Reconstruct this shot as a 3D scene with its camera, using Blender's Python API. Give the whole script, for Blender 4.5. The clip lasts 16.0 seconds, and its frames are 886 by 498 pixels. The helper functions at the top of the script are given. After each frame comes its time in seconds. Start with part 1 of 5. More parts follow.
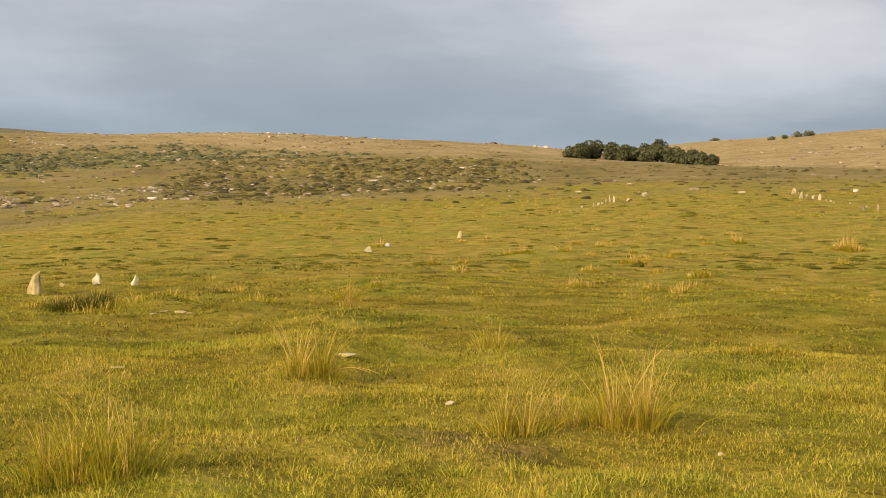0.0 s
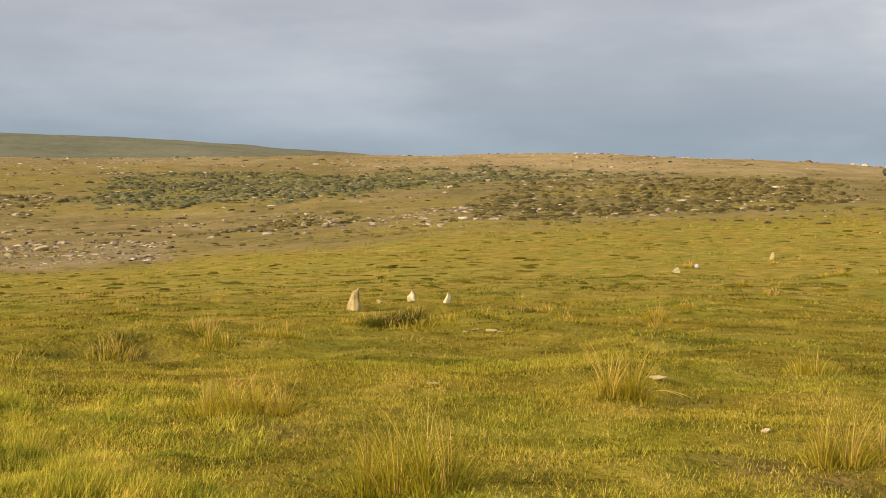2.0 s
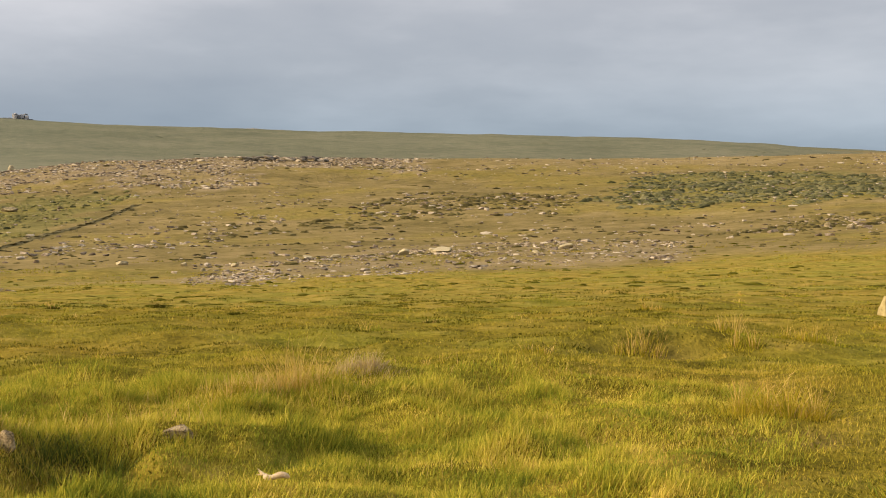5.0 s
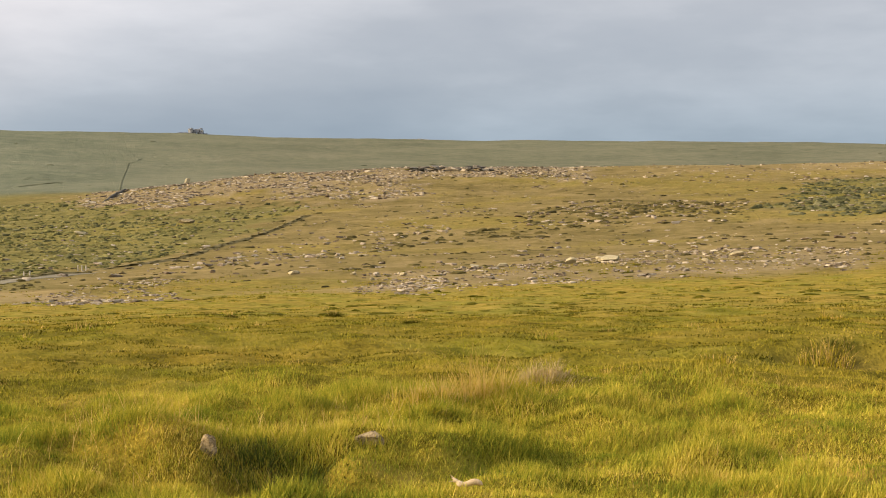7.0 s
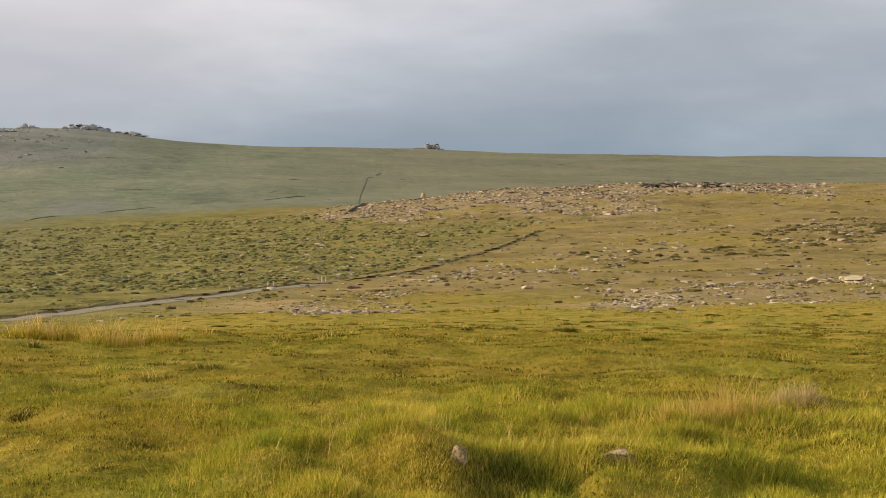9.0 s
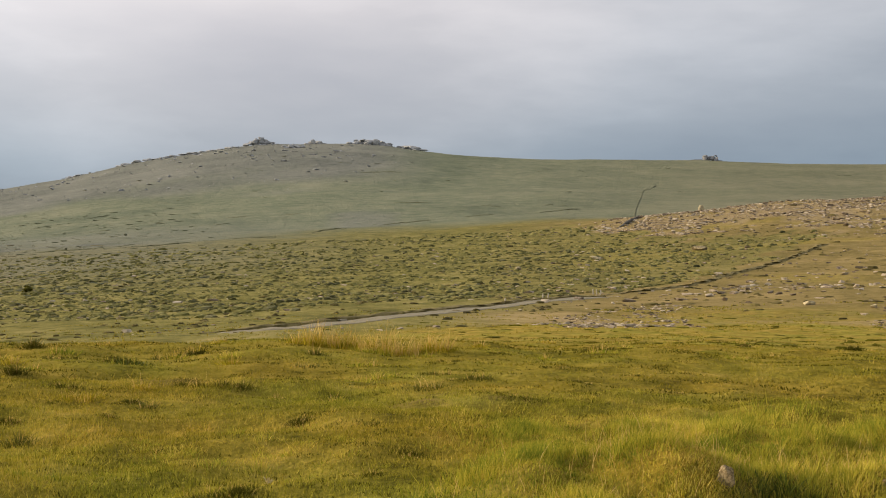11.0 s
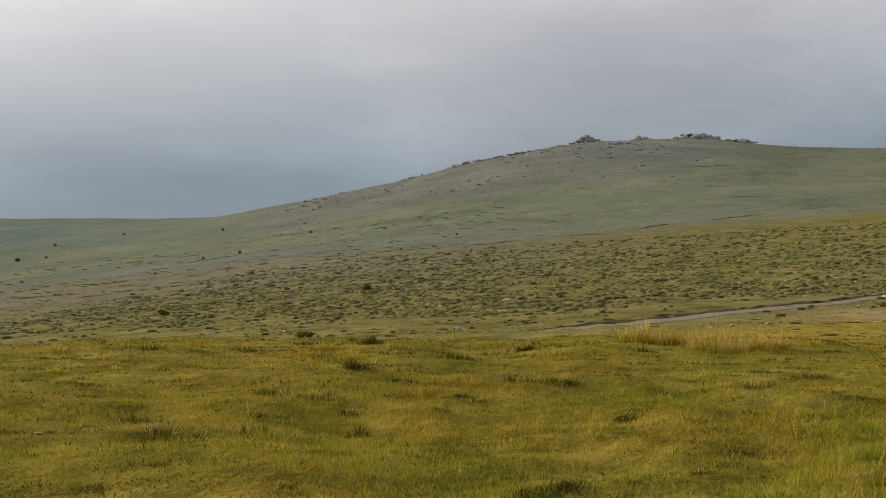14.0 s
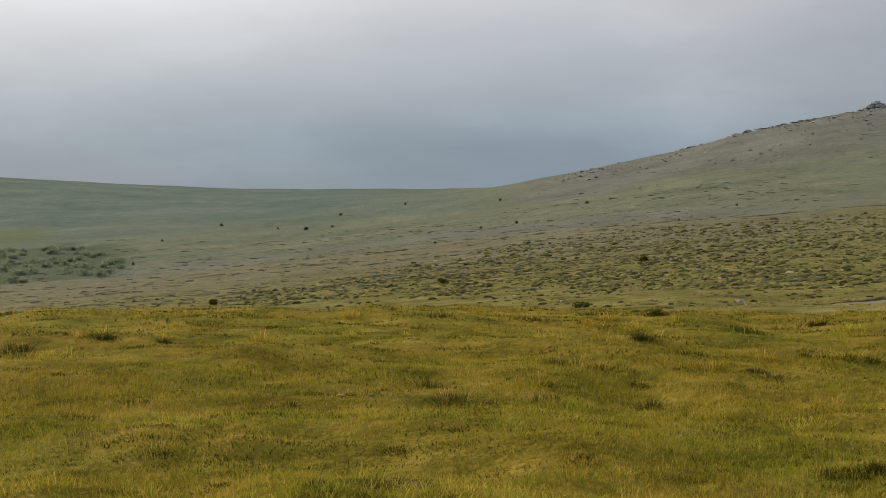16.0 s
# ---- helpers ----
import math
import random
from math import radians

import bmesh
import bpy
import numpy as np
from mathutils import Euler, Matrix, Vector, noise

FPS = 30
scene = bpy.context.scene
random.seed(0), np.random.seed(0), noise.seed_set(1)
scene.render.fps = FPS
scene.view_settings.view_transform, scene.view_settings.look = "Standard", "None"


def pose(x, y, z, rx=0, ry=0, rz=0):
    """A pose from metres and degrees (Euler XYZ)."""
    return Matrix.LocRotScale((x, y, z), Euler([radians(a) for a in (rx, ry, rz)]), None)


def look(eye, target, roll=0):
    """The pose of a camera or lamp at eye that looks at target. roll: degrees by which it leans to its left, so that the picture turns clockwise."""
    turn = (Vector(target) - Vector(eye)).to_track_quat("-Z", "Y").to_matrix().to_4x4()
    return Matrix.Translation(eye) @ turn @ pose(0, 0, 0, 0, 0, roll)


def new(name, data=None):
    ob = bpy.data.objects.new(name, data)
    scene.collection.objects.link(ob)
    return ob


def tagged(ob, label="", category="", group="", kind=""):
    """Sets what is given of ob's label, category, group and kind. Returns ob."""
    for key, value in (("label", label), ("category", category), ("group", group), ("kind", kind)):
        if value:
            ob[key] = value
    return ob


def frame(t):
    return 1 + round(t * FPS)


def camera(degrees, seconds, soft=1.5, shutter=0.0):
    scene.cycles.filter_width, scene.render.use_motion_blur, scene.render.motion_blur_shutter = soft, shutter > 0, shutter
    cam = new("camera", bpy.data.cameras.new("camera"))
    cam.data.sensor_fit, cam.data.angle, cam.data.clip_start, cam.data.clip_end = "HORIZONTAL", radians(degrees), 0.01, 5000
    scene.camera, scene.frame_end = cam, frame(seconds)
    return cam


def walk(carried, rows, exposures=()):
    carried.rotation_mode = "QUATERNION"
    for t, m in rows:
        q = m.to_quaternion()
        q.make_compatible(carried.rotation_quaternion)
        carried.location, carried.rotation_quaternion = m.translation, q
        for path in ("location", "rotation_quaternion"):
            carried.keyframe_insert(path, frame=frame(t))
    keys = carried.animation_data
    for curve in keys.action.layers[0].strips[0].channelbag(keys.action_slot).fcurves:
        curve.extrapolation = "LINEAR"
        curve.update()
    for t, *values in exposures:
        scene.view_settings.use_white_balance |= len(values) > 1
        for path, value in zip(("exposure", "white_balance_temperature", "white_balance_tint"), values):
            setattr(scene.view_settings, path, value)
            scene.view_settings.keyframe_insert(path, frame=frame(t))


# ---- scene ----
cam = camera(37.19, 16.0, soft=1.0)
# seconds, eye x, y, z, turn to the left, tilt, roll
PATH = [
    (0.0, -0.085, 0.447, 1.594, -0.00, -2.40, 0.35),
    (0.5, -0.088, 0.441, 1.600, 2.63, -1.89, 0.36),
    (1.0, -0.107, 0.431, 1.600, 6.31, -1.87, 0.41),
    (1.5, -0.122, 0.419, 1.602, 9.90, -1.78, 0.38),
    (2.0, -0.128, 0.411, 1.606, 13.29, -1.62, 0.39),
    (2.5, -0.149, 0.392, 1.606, 17.60, -1.76, 0.80),
    (3.0, -0.164, 0.375, 1.596, 21.65, -1.86, 1.37),
    (3.5, -0.186, 0.371, 1.598, 24.38, -1.90, 1.38),
    (4.0, -0.206, 0.365, 1.596, 27.39, -1.85, 0.77),
    (4.5, -0.232, 0.359, 1.599, 32.08, -1.72, 0.61),
    (5.0, -0.237, 0.353, 1.601, 35.54, -1.84, 0.68),
    (5.2, -0.242, 0.348, 1.600, 36.94, -1.87, 0.61),
    (7.3, -0.344, 0.213, 1.602, 43.83, -1.41, 0.34),
    (7.5, -0.354, 0.201, 1.600, 44.79, -1.35, 0.48),
    (8.0, -0.377, 0.189, 1.602, 47.51, -1.20, 0.54),
    (8.5, -0.405, 0.167, 1.602, 50.68, -0.88, 0.64),
    (9.0, -0.431, 0.156, 1.594, 52.80, -0.93, 0.80),
    (9.5, -0.434, 0.157, 1.595, 53.85, -1.04, 0.95),
    (10.0, -0.424, 0.170, 1.601, 57.82, -1.02, 1.24),
    (10.2, -0.413, 0.182, 1.603, 59.84, -0.89, 1.21),
    (12.3, -0.399, 0.272, 1.601, 68.16, -0.25, 0.40),
    (12.5, -0.397, 0.281, 1.605, 69.03, -0.14, 0.29),
    (13.0, -0.398, 0.270, 1.604, 72.14, -0.05, 0.28),
    (13.5, -0.399, 0.246, 1.602, 75.94, -0.21, 0.03),
    (14.0, -0.385, 0.234, 1.598, 78.90, -0.83, 0.04),
    (14.5, -0.389, 0.224, 1.598, 81.79, -1.05, 0.17),
    (15.0, -0.391, 0.195, 1.594, 85.38, -1.35, 0.35),
    (15.5, -0.400, 0.143, 1.599, 88.00, -1.63, 0.26),
    (16.0, -0.415, 0.097, 1.600, 90.86, -2.14, 0.12),
]


def carried_pose(x, y, z, turn, tilt, roll):
    return pose(x, y, z, 0, 0, turn) @ pose(0, 0, 0, 90 + tilt) @ pose(0, 0, 0, 0, 0, roll)


walk(cam, [(t, carried_pose(*p)) for t, *p in PATH],
     exposures=((0.0, 0.20, 6650, 12), (5.0, 0.26, 6650, 12),
                (7.5, 0.34, 6600, 11), (9.0, 0.12, 6550, 11), (12.5, -0.02, 6400, 9),
                (13.5, -0.35, 6350, 8), (16.0, -0.33, 6250, 7)))

# ---- world, sun ----
SUN_AZ, SUN_EL = 138.0, 20.0      # degrees to the left of +y, and above the level


def bearing(az, r=1.0):
    """The point r metres off at az degrees to the left of +y."""
    a = np.radians(az)
    return -r * np.sin(a), r * np.cos(a)


def node(tree, kind, at=None, **kw):
    n = tree.nodes.new(kind)
    for k, v in kw.items():
        if k in n.inputs:
            n.inputs[k].default_value = v
        else:
            setattr(n, k, v)
    return n


def ramp(tree, fac, stops):
    n = tree.nodes.new("ShaderNodeValToRGB")
    els = n.color_ramp.elements
    while len(els) < len(stops):
        els.new(0.5)
    for e, (p, c) in zip(els, stops):
        e.position, e.color = p, (*c, 1) if len(c) == 3 else c
    tree.links.new(fac, n.inputs[0])
    return n.outputs[0]


def maths(tree, op, a, b=None, clamp=False):
    n = tree.nodes.new("ShaderNodeMath")
    n.operation, n.use_clamp = op, clamp
    for i, v in enumerate((a, b)):
        if v is None:
            continue
        if isinstance(v, (int, float)):
            n.inputs[i].default_value = v
        else:
            tree.links.new(v, n.inputs[i])
    return n.outputs[0]


def mix(tree, fac, a, b, kind="MIX"):
    n = tree.nodes.new("ShaderNodeMix")
    n.data_type, n.blend_type = "RGBA", kind
    for i, v in ((0, fac), (6, a), (7, b)):
        if isinstance(v, (int, float)):
            n.inputs[i].default_value = v
        elif isinstance(v, tuple):
            n.inputs[i].default_value = (*v, 1)
        else:
            tree.links.new(v, n.inputs[i])
    return n.outputs[2]


world = bpy.data.worlds.new("moor_sky")
scene.world = world
world.use_nodes = True
wt = world.node_tree
wt.nodes.clear()
sky = node(wt, "ShaderNodeTexSky", sky_type="NISHITA", sun_disc=False, sun_elevation=radians(SUN_EL),
           sun_rotation=radians(-SUN_AZ))
blue = mix(wt, 1.0, sky.outputs[0], (0.10, 0.10, 0.10), "MULTIPLY")
tc = node(wt, "ShaderNodeTexCoord")
sep = node(wt, "ShaderNodeSeparateXYZ")
wt.links.new(tc.outputs["Generated"], sep.inputs[0])
# a grey bank low over the land, paler cloud above it
lift = ramp(wt, sep.outputs[2], [(0.0, (0.25, 0.32, 0.40)), (0.05, (0.26, 0.33, 0.41)), (0.10, (0.34, 0.385, 0.445)),
                                 (0.17, (0.42, 0.445, 0.49)), (0.4, (0.52, 0.54, 0.58))])
m1 = node(wt, "ShaderNodeMapping")
m1.inputs["Scale"].default_value = (1.0, 1.0, 3.6)
m1.inputs["Location"].default_value = (0.35, 0.1, 0.2)
wt.links.new(tc.outputs["Generated"], m1.inputs[0])
n1 = node(wt, "ShaderNodeTexNoise", Scale=3.0, Detail=6.0, Roughness=0.52)
wt.links.new(m1.outputs[0], n1.inputs["Vector"])
puff = ramp(wt, n1.outputs[0], [(0.33, (0.84, 0.86, 0.89)), (0.50, (1.0, 1.0, 1.0)), (0.68, (1.33, 1.29, 1.25))])
cloud = mix(wt, 1.0, lift, puff, "MULTIPLY")
# thinner, warmer cloud on the sun's side
sunward = node(wt, "ShaderNodeVectorMath", operation="DOT_PRODUCT")
wt.links.new(tc.outputs["Generated"], sunward.inputs[0])
sx, sy = bearing(SUN_AZ)
sunward.inputs[1].default_value = (sx * 0.93, sy * 0.93, 0.36)
glow = ramp(wt, sunward.outputs["Value"], [(0.0, (0.0, 0.0, 0.0)), (0.40, (0.21, 0.178, 0.165)), (0.85, (0.72, 0.62, 0.56))])
high = ramp(wt, sep.outputs[2], [(0.0, (0.10, 0.10, 0.10)), (0.04, (0.12, 0.12, 0.12)), (0.17, (1.0, 1.0, 1.0))])
cloud = mix(wt, 1.0, cloud, mix(wt, 1.0, glow, high, "MULTIPLY"), "ADD")


def thin_cloud(az, el, wide, tint, under):
    """A break of thinner, brighter cloud round one direction."""
    x, y = bearing(az)
    c, s = math.cos(radians(el)), math.sin(radians(el))
    d = node(wt, "ShaderNodeVectorMath", operation="DOT_PRODUCT")
    wt.links.new(tc.outputs["Generated"], d.inputs[0])
    d.inputs[1].default_value = (x * c, y * c, s)
    near = maths(wt, "ADD", d.outputs["Value"], maths(wt, "MULTIPLY", maths(wt, "SUBTRACT", n1.outputs[0], 0.5), 0.05))
    return mix(wt, 1.0, under, ramp(wt, near, [(math.cos(radians(wide)), (0.0, 0.0, 0.0)), (0.999, tint)]), "ADD")


cloud = thin_cloud(-14.5, 9.0, 8.0, (0.11, 0.095, 0.08), cloud)
cloud = thin_cloud(71.0, 12.0, 14.0, (0.07, 0.045, 0.03), cloud)
allsky = mix(wt, 0.92, blue, cloud)
bg = node(wt, "ShaderNodeBackground", Strength=1.0)
wt.links.new(allsky, bg.inputs[0])
wo = node(wt, "ShaderNodeOutputWorld")
wt.links.new(bg.outputs[0], wo.inputs[0])

sun = new("sun", bpy.data.lights.new("sun", "SUN"))
sun.data.energy, sun.data.angle, sun.data.color = 5.0, radians(1.5), (1.0, 0.80, 0.53)
sun.matrix_world = look((sx * 50, sy * 50, 50 * math.tan(radians(SUN_EL))), (0, 0, 0))

# ---- the lie of the land ----
EYE_Z = 1.6


def vnoise(x, y, size, seed=0):
    """Smooth noise in -1..1, cells of that size."""
    x, y = np.asarray(x, float) / size, np.asarray(y, float) / size
    ix, iy = np.floor(x).astype(np.int64), np.floor(y).astype(np.int64)
    fx, fy = x - ix, y - iy
    fx, fy = fx * fx * (3 - 2 * fx), fy * fy * (3 - 2 * fy)

    def h(i, j):
        k = (i * 374761393 + j * 668265263 + seed * 974634777) & 0xFFFFFFFF
        k = ((k ^ (k >> 13)) * 1274126177) & 0xFFFFFFFF
        return ((k ^ (k >> 16)) & 0xFFFF) / 32767.5 - 1
    a, b, c, d = h(ix, iy), h(ix + 1, iy), h(ix, iy + 1), h(ix + 1, iy + 1)
    return (a + (b - a) * fx) * (1 - fy) + (c + (d - c) * fx) * fy


def smooth(x, a, b):
    t = np.clip((np.asarray(x, float) - a) / (b - a), 0, 1)
    return t * t * (3 - 2 * t)


# slope of the line of sight to the ground, degrees, at a set of ranges, by bearing
BEARINGS = (-25, -12, 0, 12, 25, 38, 50, 60, 70, 80, 90, 100, 112)
NEAR_LAND = {
    22: (-4.5, -4.5, -4.5, -4.5, -4.6, -4.7, -4.8, -4.8, -4.8, -4.8, -4.8, -4.8, -4.8),
    34: (-4.0, -4.0, -3.95, -3.95, -4.2, -4.5, -4.55, -4.6, -4.7, -4.72, -4.72, -4.72, -4.65),
    60: (-2.3, -2.3, -2.6, -2.8, -3.3, -3.8, -4.05, -4.25, -4.6, -5.1, -5.9, -6.4, -6.4),
    100: (-0.3, -0.4, -0.9, -1.3, -2.4, -3.05, -3.45, -3.7, -4.0, -4.5, -5.1, -5.6, -5.8),
    200: (0.6, 0.75, 0.6, 0.3, -0.6, -1.2, -1.7, -2.1, -2.6, -3.1, -3.8, -4.6, -4.9),
}
FAR_LAND = {
    350: (1.0, 1.25, 1.6, 1.6, 1.2, 0.85, 0.2, -0.5, -1.1, -1.7, -2.6, -3.7, -4.4),
    650: (0.6, 0.7, 1.6, 1.9, 1.6, 1.3, 0.9, 0.8, 0.3, -0.4, -1.5, -2.7, -3.6),
    1000: (2.7, 1.75, 1.3, 1.8, 2.3, 2.3, 2.2, 2.2, 2.1, 0.9, -0.7, -1.7, -2.2),
    2300: (1.5, 1.3, 1.2, 1.4, 1.6, 1.6, 1.6, 1.6, 1.2, 0.5, 0.5, 0.45, 1.05),
    4800: (0.1, 0.1, 0.1, 0.1, 0.1, 0.1, 0.1, 0.1, 0.1, 0.1, 0.1, 0.1, 0.1),
}
# the crest of the near slope, 480 m off, and the far hills, 1400 m off: bearing, height of the line of sight
CREST = ((-25, 0.95), (-18, 1), (-11.6, 1.24), (-5.2, 1.95), (0, 2.37), (6, 2.62), (10, 2.61), (14.5, 2.55), (19, 2.42), (25, 2.26), (36, 2.16), (45,
         2.04), (50.8, 1.66), (55.6, 1.07), (58.5, 0.61), (62, 0.3), (70, -0.3), (80, -1), (90, -2.1), (100, -3.2), (112, -4.4))
HILLS = ((-25, 3.14), (-18.5, 2.83), (-14, 2.47), (-11.5, 2.33), (-5, 1.64), (0, 1.54), (12, 1.98), (17, 2.5), (23, 2.94), (31,
         3.22), (43, 3.27), (54, 3.48), (62, 3.47), (64.4, 3.62), (66, 3.88), (68, 4.05), (72.8, 3.92), (74.8, 3.6), (77.9, 3), (80.8,
         2.16), (85.4, 1.22), (87.6, 0.74), (91, 0.13), (100, -0.47), (112, -0.98))

GA = np.concatenate([np.arange(-30, 118.01, 0.5), np.arange(121, 330, 3.0), [330.0]])     # bearings of the height table
GR = np.geomspace(12, 4800, 300)                                                       # its ranges


def land_table():
    def around(pairs):
        p = list(pairs)
        a = [q[0] for q in p] + [p[-1][0] + 40, 335 - 40, 335]
        e = [q[1] for q in p] + [0.3, 0.3, p[0][1]]
        return np.interp(np.where(GA < -25, GA + 360, GA), a, e)
    rows = {12: np.full(len(GA), np.degrees(np.arctan(-EYE_Z / 12)))}
    for r, e in (NEAR_LAND | FAR_LAND).items():
        rows[r] = around(zip(BEARINGS, e))
        if r < 60:
            rows[r][GA > 118] = rows[r][GA.searchsorted(118)]
    rows[480], rows[1400] = around(CREST), around(HILLS)
    rs = sorted(rows)
    zt = np.array([EYE_Z + r * np.tan(np.radians(rows[r])) for r in rs])
    out = np.empty((len(GR), len(GA)))
    for j in range(len(GA)):                      # straight between the ranges, then softened
        out[:, j] = np.interp(np.log(GR), np.log(rs), zt[:, j])
    for axis, n in ((0, 2), (1, 2)):
        k = np.ones(2 * n + 1) / (2 * n + 1)
        pad = [(n, n), (0, 0)] if axis == 0 else [(0, 0), (n, n)]
        out2 = np.pad(out, pad, mode="edge")
        out = np.apply_along_axis(lambda v: np.convolve(v, k, "valid"), axis, out2)
    return out


TABLE = land_table()
# hollows and banks in the turf: bearing, range, half width across, half width along the sight, rise, roundness
HOLLOWS = ((50.2, 8.45, 0.38, 0.42, -0.23), (44.2, 7.9, 0.5, 0.5, -0.10), (50.6, 9.4, 1.0, 0.45, 0.08), (57.5, 8.6, 1.0, 0.7, 0.05), (53.9, 8.6, 0.28, 0.45, 0.10),
           (39.5, 8.8, 0.5, 0.45, -0.10), (46.2, 9.4, 0.3, 0.3, 0.07), (37.0, 11.6, 1.6, 0.7, 0.10), (26.6, 16.2, 0.7, 0.5, -0.22), (26.6, 17.3, 1.0, 0.5, 0.12),
           (14.5, 28.5, 1.1, 1.2, -0.30), (14.6, 31.0, 1.5, 1.0, 0.10), (31.0, 9.4, 1.6, 0.5, -0.07), (44.0, 7.2, 1.5, 0.5, 0.08))


def band2(r):
    return smooth(r, 6, 14) * (1 - smooth(r, 80, 140))


def height(x, y):
    x, y = np.asarray(x, float), np.asarray(y, float)
    r = np.hypot(x, y)
    az = np.degrees(np.arctan2(-x, y))
    az = np.where(az < -30, az + 360, az)
    j = np.clip(GA.searchsorted(az, "right") - 1, 0, len(GA) - 2)
    fj = (az - GA[j]) / (GA[j + 1] - GA[j])
    u = np.clip(np.log(np.maximum(r, 1e-3) / GR[0]) / np.log(GR[1] / GR[0]), 0, len(GR) - 1.001)
    i = u.astype(int)
    fi = u - i
    z = (TABLE[i, j] * (1 - fj) + TABLE[i, j + 1] * fj) * (1 - fi) + (TABLE[i + 1, j] * (1 - fj) + TABLE[i + 1, j + 1] * fj) * fi
    z = z * smooth(r, 9, 17)
    z = z + 0.05 * vnoise(x, y, 2.6, 1) * smooth(r, 3, 7) + 0.06 * vnoise(x, y, 0.75, 2) * (1 - smooth(r, 30, 70)) * smooth(r, 3, 6) + 0.026 * vnoise(x, y, 0.33, 10) * (1 - smooth(r, 12, 25)) * smooth(r, 3, 6) + 0.085 * vnoise(x, y, 1.6, 7) * band2(r)
    z = z + 0.16 * vnoise(x, y, 9, 3) * smooth(r, 14, 45) + 0.35 * vnoise(x, y, 22, 4) * smooth(r, 60, 150)
    z = z + 1.3 * vnoise(x, y, 70, 5) * smooth(r, 250, 700) + 0.5 * vnoise(x, y, 28, 6) * smooth(r, 250, 600)
    rugged = smooth(az, 20, 32) * (1 - smooth(az, 58, 66)) * (1 - smooth(r, 12, 18)) * smooth(r, 4, 6)
    z = z + 0.075 * vnoise(x, y, 0.42, 8) * rugged + 0.085 * vnoise(x, y, 0.95, 9) * rugged
    for a, d, sa, sr, dz in HOLLOWS:
        da, dr = np.radians(az - a) * d, r - d
        z = z + dz * np.exp(-(da / sa) ** 4 - (dr / sr) ** 4)
    return z


def spot(az, r):
    """A place on the ground at that bearing and range."""
    x, y = bearing(az, r)
    return float(x), float(y), float(height(x, y))

# stretches of the moor, as outlines of (bearing, range)
GORSE_BAND = ((29.2, 246), (27.9, 348), (25.4, 372), (23.1, 378), (17.6, 364), (11.6, 368), (8.8, 371), (2.9, 359), (2.9, 350), (8.8, 289),
              (11.6, 259), (15.7, 263), (17.6, 236), (20.2, 234), (23.1, 233), (27, 237))
BROWN_HEATH = ((12.4, 224), (9.9, 262), (5.2, 309), (-0.7, 297), (-4, 260), (-4, 190), (-0.7, 151), (5.2, 146), (8, 138), (12.4, 147))
STONE_SPREAD = ((17, 166), (14.8, 195), (10.9, 181), (10.9, 126), (13.6, 125), (17, 143))
FOOT_CLITTER = ((46.6, 119), (42.8, 125), (40.4, 141), (36.2, 156), (30.5, 156), (24.8, 140), (24.8, 107), (30.5, 106), (34.5, 107), (40.4, 95),
                (44, 86), (46.6, 89))
TRACK_CLITTER = ((60, 117), (57.3, 135), (53.9, 126), (53.9, 88), (57.4, 80), (60, 84))
UPPER_HEATH = ((39, 274), (36.2, 290), (32.8, 296), (29.6, 273), (29.6, 229), (34, 228), (39, 231))
STONE_LINE = ((24.1, 159), (17.6, 194), (17.6, 149), (24.1, 139))
SHADOW_LINE = ((46.6, 222), (44.4, 230), (38, 237), (38, 222), (44.4, 197), (46.6, 197))
RIDGE_CLITTER = ((58.4, 470), (58, 500), (36.8, 500), (36.8, 440), (37.2, 385), (39.6, 411), (43.3, 418), (43.9, 360), (46.6, 360), (48.7, 375),
                 (50.1, 410), (51.5, 385), (54, 377), (57.1, 389), (58.4, 440))
GREEN_HEATH = ((87.6, 460), (80.7, 470), (71.4, 490), (67.3, 500), (59.3, 500), (57.1, 385), (53.1, 355), (49.3, 355), (48.2, 342), (49.9, 268),
               (52.2, 233), (53.9, 209), (56, 198), (59.3, 181), (64.5, 158), (71, 138), (76, 128), (84, 150), (91, 165), (100, 190), (100, 260), (92, 330))
LOOSE_STONES = ((50, 337), (46.6, 369), (43.2, 331), (43.2, 254), (46.6, 228), (50.5, 203), (54.9, 163), (50, 160), (44, 190), (41, 250), (42, 340))


def inside(poly, a, r, warp=1.0):
    """1 within an outline, 0 without; the edge frayed by noise."""
    x, y = bearing(a, r)
    u = a + warp * (0.9 * vnoise(x, y, 22, 171) + 0.7 * vnoise(x, y, 6, 172) + 0.5 * vnoise(x, y, 1.7, 175))
    v = np.log(r) + warp * (0.05 * vnoise(x, y, 18, 173) + 0.05 * vnoise(x, y, 5, 174) + 0.03 * vnoise(x, y, 1.5, 176))
    odd = np.zeros(np.shape(u), bool)
    for (a0, r0), (a1, r1) in zip(poly, poly[1:] + poly[:1]):
        v0, v1 = math.log(r0), math.log(r1)
        if v0 != v1:
            odd ^= ((v0 > v) != (v1 > v)) & (u < a0 + (v - v0) / (v1 - v0) * (a1 - a0))
    return odd.astype(float)


# ---- materials ----


DRIFT = [(0.36, (0.86, 0.97, 0.86)), (0.5, (1.0, 1.0, 1.0)), (0.66, (1.05, 0.97, 1.0))]


